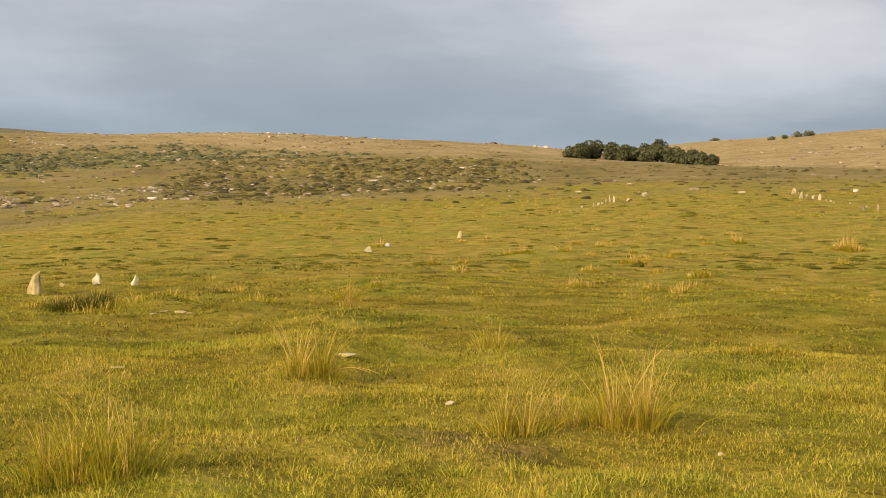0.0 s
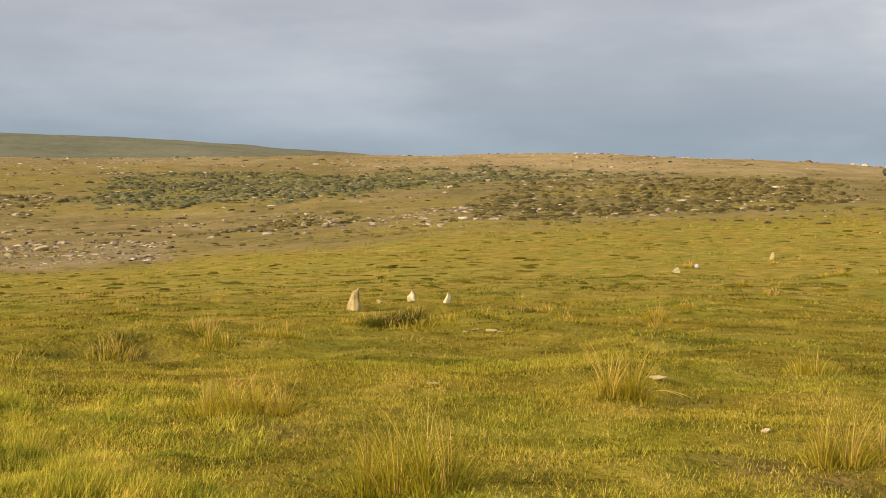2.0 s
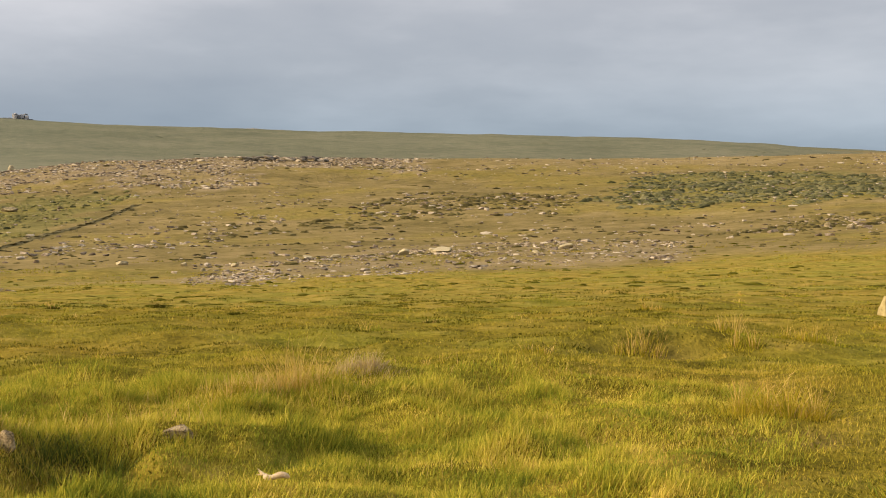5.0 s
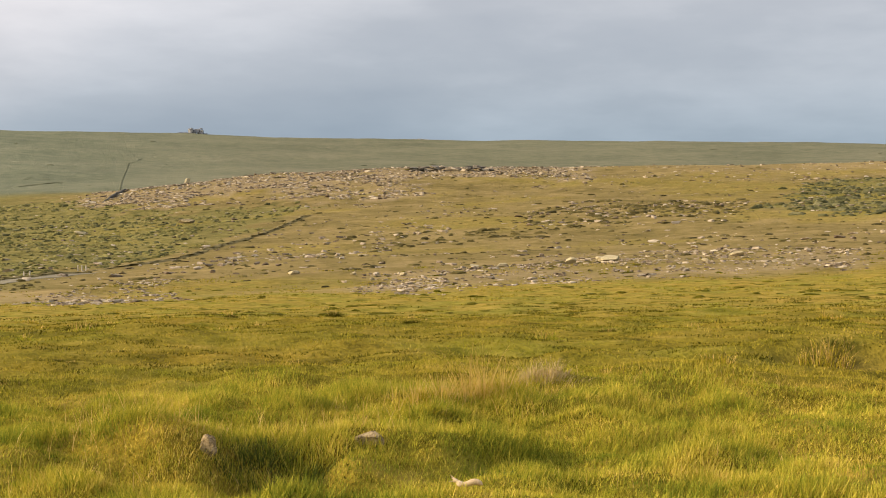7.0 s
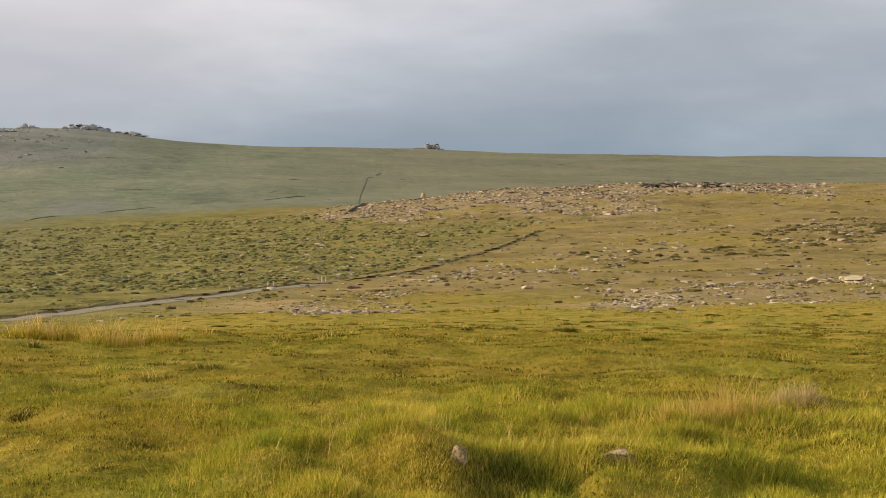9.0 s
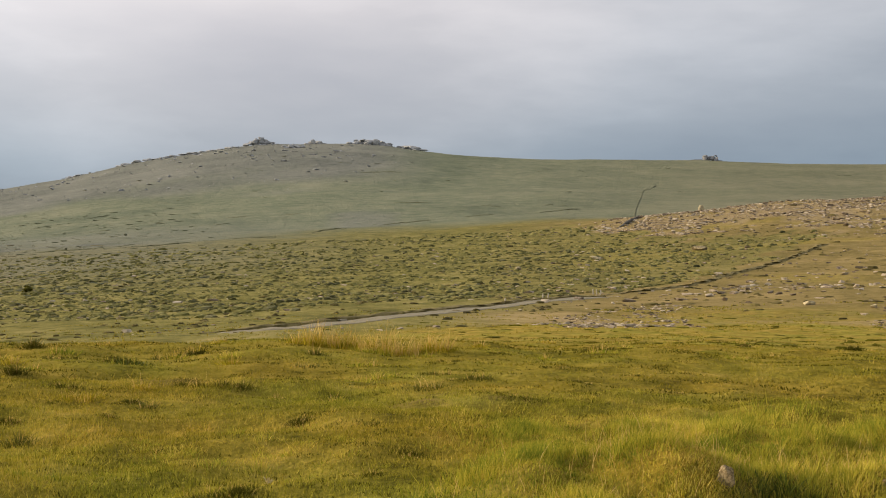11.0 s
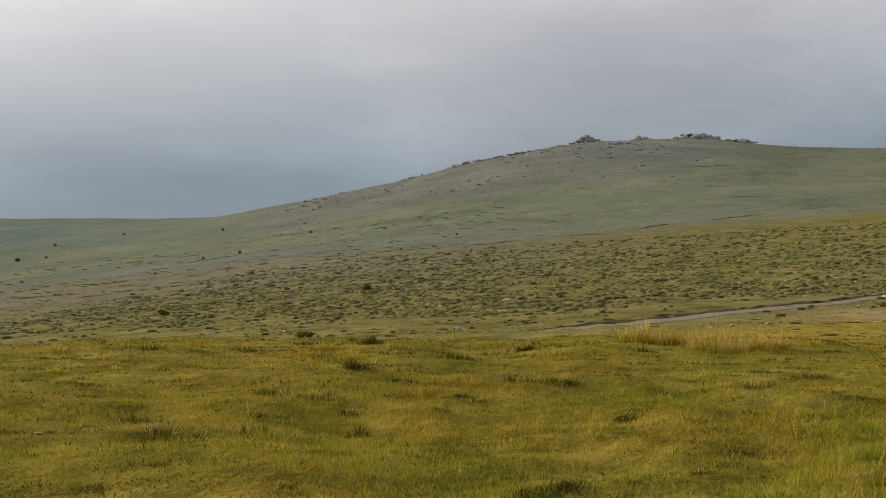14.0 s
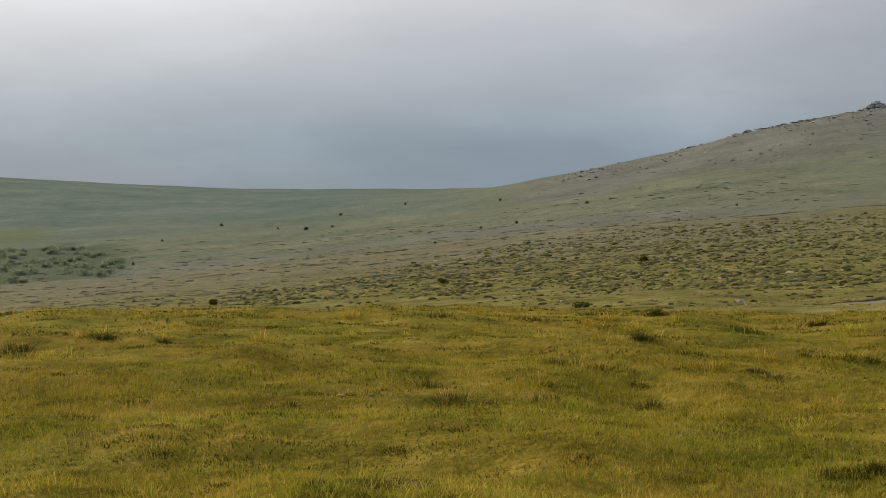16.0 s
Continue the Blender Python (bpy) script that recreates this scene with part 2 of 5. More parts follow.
def surface(name, stops, size, rough=0.9, fine=0.25, bump=0.4, bump_size=None, translucent=0.0, per=None, spec=0.2, vary=0.26, hue=0.0):
    """Colour from noise at two scales (metres), relief and gloss; per: 'object' or 'island' shifts the tone piece by piece."""
    m = bpy.data.materials.new(name)
    m.use_nodes = True
    t = m.node_tree
    t.nodes.clear()
    geo = node(t, "ShaderNodeNewGeometry")
    a = node(t, "ShaderNodeTexNoise", Scale=1 / size, Detail=4.0, Roughness=0.6)
    b = node(t, "ShaderNodeTexNoise", Scale=7.3 / size, Detail=4.0, Roughness=0.65)
    for n in (a, b):
        t.links.new(geo.outputs["Position"], n.inputs["Vector"])
    fac = maths(t, "ADD", maths(t, "MULTIPLY", a.outputs[0], 1 - fine), maths(t, "MULTIPLY", b.outputs[0], fine))
    if per:
        src = node(t, "ShaderNodeObjectInfo").outputs["Random"] if per == "object" else geo.outputs["Random Per Island"]
        fac = maths(t, "ADD", fac, maths(t, "MULTIPLY", maths(t, "SUBTRACT", src, 0.5), vary))
    col = ramp(t, fac, stops)
    if hue:                                       # greener and browner drifts
        d = node(t, "ShaderNodeTexNoise", Scale=1 / hue, Detail=3.0, Roughness=0.6)
        t.links.new(geo.outputs["Position"], d.inputs["Vector"])
        col = mix(t, 1.0, col, ramp(t, d.outputs[0], DRIFT), "MULTIPLY")
    p = node(t, "ShaderNodeBsdfPrincipled", Roughness=rough)
    p.inputs["Specular IOR Level"].default_value = spec
    t.links.new(col, p.inputs["Base Color"])
    if bump:
        bn = node(t, "ShaderNodeTexNoise", Scale=1 / (bump_size or size / 6), Detail=5.0, Roughness=0.7)
        t.links.new(geo.outputs["Position"], bn.inputs["Vector"])
        bm = node(t, "ShaderNodeBump", Strength=bump, Distance=(bump_size or size / 6) * 0.4)
        t.links.new(bn.outputs[0], bm.inputs["Height"])
        t.links.new(bm.outputs[0], p.inputs["Normal"])
    shader = p.outputs[0]
    if translucent:
        tr = node(t, "ShaderNodeBsdfTranslucent")
        t.links.new(col, tr.inputs[0])
        mx = node(t, "ShaderNodeMixShader")
        mx.inputs[0].default_value = translucent
        t.links.new(shader, mx.inputs[1])
        t.links.new(tr.outputs[0], mx.inputs[2])
        shader = mx.outputs[0]
    o = node(t, "ShaderNodeOutputMaterial")
    t.links.new(shader, o.inputs[0])
    return m


GRANITE = surface("granite", [(0.3, (0.14, 0.11, 0.06)), (0.46, (0.32, 0.265, 0.15)), (0.6, (0.47, 0.405, 0.25)), (0.75, (0.26, 0.21, 0.115))],
                  0.35, 0.85, 0.4, 0.6, 0.06, per="object")
PALE_GRANITE = surface("pale_granite", [(0.3, (0.357, 0.315, 0.178)), (0.46, (0.561, 0.510, 0.315)), (0.6, (0.663, 0.620, 0.416)), (0.78, (0.442, 0.387, 0.221))],
                       0.3, 0.85, 0.4, 0.6, 0.05, per="object")
DARK_TUFT = surface("dark_withered_rush", [(0.25, (0.062, 0.068, 0.008)), (0.5, (0.12, 0.118, 0.013)), (0.75, (0.205, 0.178, 0.026))], 0.3, 0.8, 0.3, 0, translucent=0.2, per="island")
LICHENED = surface("lichened_granite", [(0.3, (0.14, 0.11, 0.04)), (0.45, (0.30, 0.24, 0.10)), (0.6, (0.48, 0.40, 0.19)), (0.78, (0.27, 0.205, 0.07))],
                   0.22, 0.9, 0.45, 0.7, 0.05, per="object")
SPOTTED = surface("lichen_spotted_granite", [(0.38, (0.06, 0.045, 0.022)), (0.45, (0.20, 0.145, 0.07)), (0.53, (0.38, 0.29, 0.16)), (0.66, (0.54, 0.44, 0.27))],
                  0.07, 0.9, 0.5, 0.9, 0.03)
SKY_ROCK = surface("dark_tor_granite", [(0.3, (0.15, 0.155, 0.165)), (0.5, (0.21, 0.215, 0.22)), (0.7, (0.29, 0.29, 0.295))], 4.0, 0.9, 0.4, 0.8, 0.8, per="object")
SCREE = surface("scattered_granite", [(0.28, (0.12, 0.092, 0.06)), (0.42, (0.22, 0.172, 0.12)), (0.56, (0.335, 0.275, 0.195)), (0.74, (0.50, 0.425, 0.31))],
                1.2, 0.9, 0.4, 0.5, 0.2, per="island", vary=0.5)
# granite, paled and cooled: haze over the far tors put into the colour
TOR_ROCK = surface("tor_granite", [(0.3, (0.25, 0.255, 0.255)), (0.5, (0.35, 0.352, 0.345)), (0.7, (0.44, 0.435, 0.42))],
                   4.0, 0.9, 0.4, 0.8, 0.8, per="object")
TURF = surface("turf_blades", [(0.34, (0.167, 0.157, 0.019)), (0.44, (0.286, 0.252, 0.025)), (0.54, (0.405, 0.335, 0.043)), (0.66, (0.530, 0.398, 0.087))],
               0.9, 0.75, 0.45, 0, translucent=0.24, per="island", spec=0.03, hue=3.2, vary=0.22)
MEADOW = surface("pasture_blades", [(0.34, (0.161, 0.143, 0.017)), (0.44, (0.255, 0.218, 0.023)), (0.54, (0.344, 0.281, 0.035)), (0.66, (0.440, 0.332, 0.072))],
                 0.9, 0.75, 0.45, 0, translucent=0.24, per="island", spec=0.03, hue=3.2, vary=0.22)
SWARD = surface("long_green_grass", [(0.33, (0.125, 0.168, 0.020)), (0.44, (0.277, 0.293, 0.030)), (0.55, (0.470, 0.411, 0.046)), (0.68, (0.706, 0.538, 0.118))],
                0.8, 0.85, 0.35, 0, translucent=0.25, per="island", spec=0.05, vary=0.22)
STRAW = surface("dry_rush_stems", [(0.25, (0.36, 0.24, 0.045)), (0.45, (0.55, 0.375, 0.095)), (0.62, (0.70, 0.49, 0.165)), (0.8, (0.80, 0.60, 0.26))],
                0.3, 0.7, 0.3, 0, translucent=0.3, per="island", spec=0.1)
PALE_STRAW = surface("bleached_grass_stems", [(0.25, (0.42, 0.29, 0.065)), (0.5, (0.62, 0.44, 0.13)), (0.75, (0.78, 0.58, 0.23))],
                     0.3, 0.7, 0.3, 0, translucent=0.5, per="island")
RUSH = surface("green_rush_stems", [(0.25, (0.17, 0.165, 0.012)), (0.45, (0.32, 0.275, 0.02)), (0.62, (0.48, 0.375, 0.035)), (0.8, (0.62, 0.46, 0.08))],
               0.3, 0.75, 0.3, 0, translucent=0.4, per="island", spec=0.08, hue=3.2)
HEATHER = surface("heath_shrub", [(0.25, (0.054, 0.046, 0.016)), (0.42, (0.104, 0.086, 0.028)), (0.56, (0.159, 0.132, 0.041)), (0.74, (0.227, 0.186, 0.072))],
                  3.0, 0.95, 0.4, 0.8, 0.15, 0.28, per="island", vary=0.4)
GORSE = surface("low_gorse", [(0.25, (0.055, 0.058, 0.023)), (0.45, (0.106, 0.106, 0.042)), (0.6, (0.164, 0.158, 0.070)), (0.75, (0.232, 0.216, 0.106))],
                3.0, 0.95, 0.4, 0.8, 0.15, 0.28, per="island", vary=0.4)
LEAF = surface("dark_leaves", [(0.25, (0.055, 0.06, 0.03)), (0.5, (0.10, 0.105, 0.048)), (0.75, (0.155, 0.152, 0.068))],
               2.5, 0.8, 0.4, 0, translucent=0.2, per="island")
# valley scrub leaves, lightened to put distance haze into the colour
WOODLAND = surface("hazed_valley_scrub", [(0.25, (0.183, 0.224, 0.150)), (0.5, (0.230, 0.273, 0.184)), (0.75, (0.284, 0.316, 0.208))],
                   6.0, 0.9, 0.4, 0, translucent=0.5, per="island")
# far thorn leaves, paled and greyed as haze would do it
THORN = surface("hazed_thorn_leaves", [(0.25, (0.128, 0.143, 0.093)), (0.5, (0.195, 0.203, 0.132)), (0.75, (0.262, 0.262, 0.168))],
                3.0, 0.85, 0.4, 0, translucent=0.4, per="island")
FAR_TUFT = surface("far_rush_flush", [(0.25, (0.098, 0.109, 0.063)), (0.5, (0.144, 0.152, 0.090)), (0.75, (0.196, 0.196, 0.115))],
                   20.0, 0.95, 0.35, 0.5, 0.3, 0.3, per="island")
PALE_MOOR = surface("pale_moor_grass", [(0.25, (0.16, 0.145, 0.085)), (0.5, (0.23, 0.205, 0.12)), (0.75, (0.30, 0.265, 0.16))],
                    20.0, 0.95, 0.35, 0.5, 0.3, 0.3, per="island")
MOSS_HEATH = surface("mossy_heath", [(0.25, (0.095, 0.092, 0.030)), (0.45, (0.174, 0.166, 0.050)), (0.6, (0.252, 0.235, 0.074)), (0.75, (0.347, 0.308, 0.112))],
                     3.0, 0.95, 0.4, 0.8, 0.15, 0.28, per="island", vary=0.4)
BARK = surface("bark", [(0.3, (0.05, 0.04, 0.03)), (0.6, (0.12, 0.10, 0.08)), (0.8, (0.18, 0.16, 0.13))], 0.4, 0.9, 0.4, 0.6, 0.08)
DEADWOOD = surface("bleached_wood", [(0.3, (0.34, 0.24, 0.13)), (0.5, (0.56, 0.43, 0.27)), (0.7, (0.74, 0.62, 0.45))], 0.06, 0.8, 0.4, 0.5, 0.01)
PAPERY = surface("pale_fungus", [(0.3, (0.50, 0.42, 0.24)), (0.6, (0.70, 0.60, 0.38))], 0.03, 0.7, 0.3, 0.3, 0.01)
GRAVEL = surface("grey_gravel", [(0.3, (0.152, 0.132, 0.086)), (0.5, (0.220, 0.193, 0.128)), (0.7, (0.293, 0.262, 0.176))], 1.6, 0.95, 0.5, 0.5, 0.1)
# much darker green than the long grass round the hollow
DEEP_GREEN = surface("deep_green_grass", [(0.28, (0.045, 0.065, 0.010)), (0.5, (0.085, 0.11, 0.014)), (0.74, (0.17, 0.18, 0.025))],
                    0.3, 0.7, 0.4, 0, translucent=0.15, per="island")
GREY_GRASS = surface("grey_dead_grass", [(0.28, (0.26, 0.19, 0.085)), (0.5, (0.46, 0.35, 0.17)), (0.74, (0.62, 0.49, 0.27))],
                     0.3, 0.8, 0.4, 0, translucent=0.3, per="island")
DARK_TURF = surface("dark_coarse_turf", [(0.28, (0.058, 0.058, 0.006)), (0.5, (0.098, 0.089, 0.009)), (0.72, (0.149, 0.125, 0.017))],
                    0.6, 0.9, 0.45, 0, translucent=0.12, per="island", spec=0.03)
TUSSOCK = surface("dark_tussock_grass", [(0.28, (0.043, 0.045, 0.006)), (0.5, (0.086, 0.084, 0.010)), (0.72, (0.156, 0.136, 0.021))],
                  0.4, 0.85, 0.45, 0, translucent=0.15, per="island", spec=0.03)
OLD_BANK = surface("turfed_bank", [(0.3, (0.06, 0.062, 0.03)), (0.5, (0.10, 0.10, 0.05)), (0.72, (0.16, 0.15, 0.075))], 1.4, 0.95, 0.5, 0.9, 0.25)
PEAT = surface("dark_peat_bank", [(0.3, (0.101, 0.081, 0.030)), (0.5, (0.189, 0.151, 0.057)), (0.72, (0.311, 0.250, 0.095))], 1.4, 0.95, 0.5, 0.9, 0.25)
WALLSTONE = surface("wall_stone", [(0.3, (0.06, 0.055, 0.045)), (0.5, (0.12, 0.11, 0.09)), (0.75, (0.26, 0.24, 0.20))], 1.2, 0.9, 0.5, 0.7, 0.2, per="object")
POSTWOOD = surface("weathered_post", [(0.3, (0.30, 0.27, 0.22)), (0.6, (0.5, 0.46, 0.38))], 0.3, 0.85, 0.4, 0.4, 0.03)


def ground_material():
    """Turf, heath, straw-coloured grass, far hill grass with haze put into its colour and bare stony ground, by the
    masks on the sheet.
    """
    m = bpy.data.materials.new("moorland")
    m.use_nodes = True
    t = m.node_tree
    t.nodes.clear()
    geo = node(t, "ShaderNodeNewGeometry")

    def ns(size, detail=4.0, rough=0.6, stretch=None):
        n = node(t, "ShaderNodeTexNoise", Scale=1 / size, Detail=detail, Roughness=rough)
        t.links.new(geo.outputs["Position"], n.inputs["Vector"])
        return n.outputs[0]

    def attr(name):
        return node(t, "ShaderNodeAttribute", attribute_name=name).outputs["Fac"]

    def both(a, b, k=0.5):
        return maths(t, "ADD", maths(t, "MULTIPLY", a, 1 - k), maths(t, "MULTIPLY", b, k))
    turf = ramp(t, both(ns(0.9), ns(0.16, 5, 0.75), 0.4),
                [(0.34, (0.092, 0.077, 0.014)), (0.43, (0.20, 0.163, 0.026)), (0.54, (0.292, 0.226, 0.042)), (0.68, (0.40, 0.296, 0.085))])
    # dead thatch below near blades, darkened further for the shade between them
    shaded_thatch = ramp(t, both(ns(0.9), ns(0.12, 5, 0.75), 0.4),
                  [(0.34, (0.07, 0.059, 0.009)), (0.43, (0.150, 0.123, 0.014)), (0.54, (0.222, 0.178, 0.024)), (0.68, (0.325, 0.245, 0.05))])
    turf = mix(t, attr("open"), shaded_thatch, turf)
    drift = ramp(t, ns(3.2, 3.0), DRIFT)
    turf = mix(t, 1.0, turf, drift, "MULTIPLY")
    heath = ramp(t, both(ns(14.0), ns(3.6, 6, 0.8), 0.6),
                 [(0.32, (0.095, 0.076, 0.028)), (0.44, (0.172, 0.135, 0.048)), (0.55, (0.245, 0.187, 0.075)), (0.68, (0.345, 0.262, 0.125))])
    greenheath = ramp(t, both(ns(9.0), ns(3.0, 6, 0.8), 0.6),
                      [(0.36, (0.065, 0.062, 0.02)), (0.45, (0.13, 0.122, 0.036)), (0.54, (0.20, 0.178, 0.056)), (0.64, (0.285, 0.235, 0.095))])
    heath = mix(t, attr("cool"), heath, greenheath)
    straw = ramp(t, both(ns(30.0), ns(7.0, 6, 0.85), 0.65),
                 [(0.32, (0.17, 0.125, 0.05)), (0.46, (0.29, 0.215, 0.095)), (0.58, (0.38, 0.29, 0.145)), (0.70, (0.48, 0.385, 0.22))])
    # far grasses, greyed and blued: distance haze put into the base colour
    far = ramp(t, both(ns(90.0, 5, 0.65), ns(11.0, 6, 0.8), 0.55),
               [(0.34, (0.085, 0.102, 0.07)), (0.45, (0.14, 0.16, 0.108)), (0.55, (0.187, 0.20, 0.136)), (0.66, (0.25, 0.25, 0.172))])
    hazewarm = ramp(t, both(ns(70.0, 5, 0.65), ns(9.0, 6, 0.8), 0.55),
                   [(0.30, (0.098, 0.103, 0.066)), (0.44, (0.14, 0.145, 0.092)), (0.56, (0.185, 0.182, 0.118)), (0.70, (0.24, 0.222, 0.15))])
    hazedeep = ramp(t, both(ns(120.0, 5, 0.65), ns(14.0, 6, 0.8), 0.5),
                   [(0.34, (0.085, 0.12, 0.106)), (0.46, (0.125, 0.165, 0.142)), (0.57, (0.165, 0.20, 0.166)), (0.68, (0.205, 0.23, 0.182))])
    far = mix(t, attr("deep"), mix(t, attr("cool"), hazewarm, far), hazedeep)
    # grey moor grass, cooled further to put the tor hill's haze into it
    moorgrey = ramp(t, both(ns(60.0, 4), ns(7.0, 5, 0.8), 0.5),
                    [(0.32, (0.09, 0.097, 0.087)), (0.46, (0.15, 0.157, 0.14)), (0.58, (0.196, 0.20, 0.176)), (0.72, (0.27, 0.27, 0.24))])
    stony = ramp(t, both(ns(5.0, 5, 0.7), ns(0.8, 5, 0.8), 0.6),
                 [(0.32, (0.15, 0.112, 0.05)), (0.46, (0.25, 0.19, 0.10)), (0.56, (0.34, 0.265, 0.165)), (0.7, (0.46, 0.375, 0.265))])
    scrub = ramp(t, both(ns(30.0, 5), ns(4.0, 5, 0.8), 0.5), [(0.32, (0.055, 0.078, 0.052)), (0.48, (0.08, 0.104, 0.068)), (0.62, (0.11, 0.135, 0.085))])
    bare = ramp(t, both(ns(0.4), ns(0.07, 5, 0.8), 0.5), [(0.34, (0.05, 0.034, 0.011)), (0.48, (0.12, 0.085, 0.025)), (0.62, (0.22, 0.155, 0.05))])
    field = ramp(t, both(ns(60.0), ns(6.0), 0.4), [(0.35, (0.115, 0.145, 0.07)), (0.6, (0.155, 0.178, 0.085))])
    # near-black peat, its darkness also painting shade into the hollows
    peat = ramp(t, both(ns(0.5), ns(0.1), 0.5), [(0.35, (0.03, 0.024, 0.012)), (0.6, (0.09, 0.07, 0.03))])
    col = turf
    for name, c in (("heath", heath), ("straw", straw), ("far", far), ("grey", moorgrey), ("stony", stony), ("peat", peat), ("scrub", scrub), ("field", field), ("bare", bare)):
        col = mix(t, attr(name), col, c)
    p = node(t, "ShaderNodeBsdfPrincipled", Roughness=0.95)
    p.inputs["Specular IOR Level"].default_value = 0.02
    t.links.new(col, p.inputs["Base Color"])
    relief = maths(t, "ADD", maths(t, "MULTIPLY", ns(0.09, 4, 0.8), 0.05), maths(t, "MULTIPLY", ns(0.9, 5, 0.7), 0.30))
    relief = maths(t, "ADD", relief, maths(t, "MULTIPLY", maths(t, "MULTIPLY", ns(8.0, 6, 0.7), 3.0), attr("away")))
    b = node(t, "ShaderNodeBump", Strength=0.7, Distance=1.0)
    t.links.new(relief, b.inputs["Height"])
    t.links.new(b.outputs[0], p.inputs["Normal"])
    o = node(t, "ShaderNodeOutputMaterial")
    t.links.new(p.outputs[0], o.inputs[0])
    return m


# ---- the ground, one sheet to the horizon ----


def mesh_from(name, verts, faces, material, smooth_faces=False):
    """A mesh from arrays: verts (n, 3), faces (m, 3 or 4)."""
    me = bpy.data.meshes.new(name)
    verts, faces = np.asarray(verts, np.float32), np.asarray(faces, np.int32)
    k = faces.shape[1]
    me.vertices.add(len(verts))
    me.vertices.foreach_set("co", verts.ravel())
    me.loops.add(faces.size)
    me.loops.foreach_set("vertex_index", faces.ravel())
    me.polygons.add(len(faces))
    me.polygons.foreach_set("loop_start", np.arange(0, faces.size, k, dtype=np.int32))
    me.polygons.foreach_set("use_smooth", np.full(len(faces), smooth_faces))
    me.update(calc_edges=True)
    me.materials.append(material)
    return me


def band(v, a, b, soft):
    return smooth(v, a - soft, a + soft) * (1 - smooth(v, b - soft, b + soft))


# worn, brown places in the turf: bearing, range, half widths
BARE = ((0.6, 8.75, 0.30, 0.45), (-2.6, 8.5, 0.25, 0.4), (94.2, 11.4, 0.5, 0.22), (91.2, 7.5, 0.3, 0.3), (-4.9, 9.4, 0.3, 0.4),
        (20.6, 9.7, 0.3, 0.3), (28.5, 9.4, 0.35, 0.3), (74.2, 14.9, 0.8, 0.5), (64.0, 13.5, 0.7, 0.5), (103.0, 9.5, 0.5, 0.3))


def masks(x, y):
    """What grows where, and where far grass takes a haze colour: weights 0..1 by bearing and range."""
    r = np.hypot(x, y)
    az = np.degrees(np.arctan2(-x, y))
    az = np.where(az < -90, az + 360, az)
    n1, n2, n3 = vnoise(x, y, 18, 11), vnoise(x, y, 60, 12), vnoise(x, y, 6, 13)
    # the edge of the meadow
    edge = np.interp(az, [-25, -5, 7, 18, 28, 43, 54, 62, 76, 88, 112], [150, 135, 118, 98, 92, 92, 92, 88, 60, 46, 44])
    heath = smooth(r * (1 + 0.16 * n1 + 0.08 * n3), edge * 0.9, edge * 1.35)
    heath = heath * (1 - 0.45 * smooth(vnoise(x, y, 26, 14) + 0.4 * n3, 0.1, 0.7) * (r < 420) * (1 - smooth(az, 52, 62)))
    straw = band(az, -40, 16, 3) * smooth(r * (1 + 0.1 * n1), 300, 420) + 0.5 * band(az, 16, 34, 4) * band(r, 420, 600, 40)
    straw = straw + 0.75 * band(az, 45, 64, 3) * band(r, 100, 135, 15) * smooth(n1 + n3, -0.3, 0.6)
    straw = np.maximum(straw, band(az, -60, -8, 3) * smooth(r, 380, 480))
    straw = np.maximum(straw, 0.2 * band(az, 83, 110, 4) * smooth(r, 230, 420) * (0.7 + 0.3 * n1))
    scrub = 0.85 * band(az + 0.5 * n1, 104.4, 130, 0.7) * band(r * (1 + 0.04 * n1), 600, 985, 30)
    field = 0.8 * band(az + 0.6 * n1, 107.6, 125, 1.0) * band(r + 25 * n2, 1060, 1240, 50)
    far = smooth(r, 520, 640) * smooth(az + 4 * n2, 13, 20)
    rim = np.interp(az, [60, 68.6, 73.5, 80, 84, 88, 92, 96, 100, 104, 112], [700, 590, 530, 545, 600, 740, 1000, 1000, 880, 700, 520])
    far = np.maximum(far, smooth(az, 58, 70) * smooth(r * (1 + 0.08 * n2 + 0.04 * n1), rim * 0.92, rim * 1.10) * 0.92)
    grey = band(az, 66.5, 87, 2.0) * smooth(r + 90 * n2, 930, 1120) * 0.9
    flush = np.interp(az, [78, 83, 88, 92], [548, 580, 630, 660])
    grey = np.maximum(grey, 0.85 * band(az, 77, 92, 2) * np.exp(-((r * (1 + 0.03 * n1) - flush) / (10 + 4 * (az - 77))) ** 2))
    grey = np.maximum(grey, 0.5 * smooth(az, 64, 80) * smooth(r, 180, 420) * (1 - smooth(r, 620, 760)))
    grey = np.maximum(grey, 0.6 * band(az, 66.8, 69.6, 0.6) * band(r + 20 * n1, 600, 715, 25))
    straw = np.maximum(straw, 0.6 * band(az + 0.6 * n1, 49.5, 56.1, 0.6) * smooth(r, 540, 640) * (1 - smooth(r + 40 * n2, 820, 960)))
    stony = 0.75 * inside(RIDGE_CLITTER, az, r) * smooth(n1 + 0.7 * n3, -0.8, 0.3)
    stony = np.maximum(stony, 0.45 * np.maximum(inside(FOOT_CLITTER, az, r), inside(TRACK_CLITTER, az, r)) * smooth(n1 + n3, -0.3, 0.7))
    # peat and painted shade on the back faces of the deeper hollows
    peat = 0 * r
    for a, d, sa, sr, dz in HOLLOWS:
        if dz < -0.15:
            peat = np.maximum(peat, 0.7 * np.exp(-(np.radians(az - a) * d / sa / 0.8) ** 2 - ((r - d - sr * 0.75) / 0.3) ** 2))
    bare = 0 * r
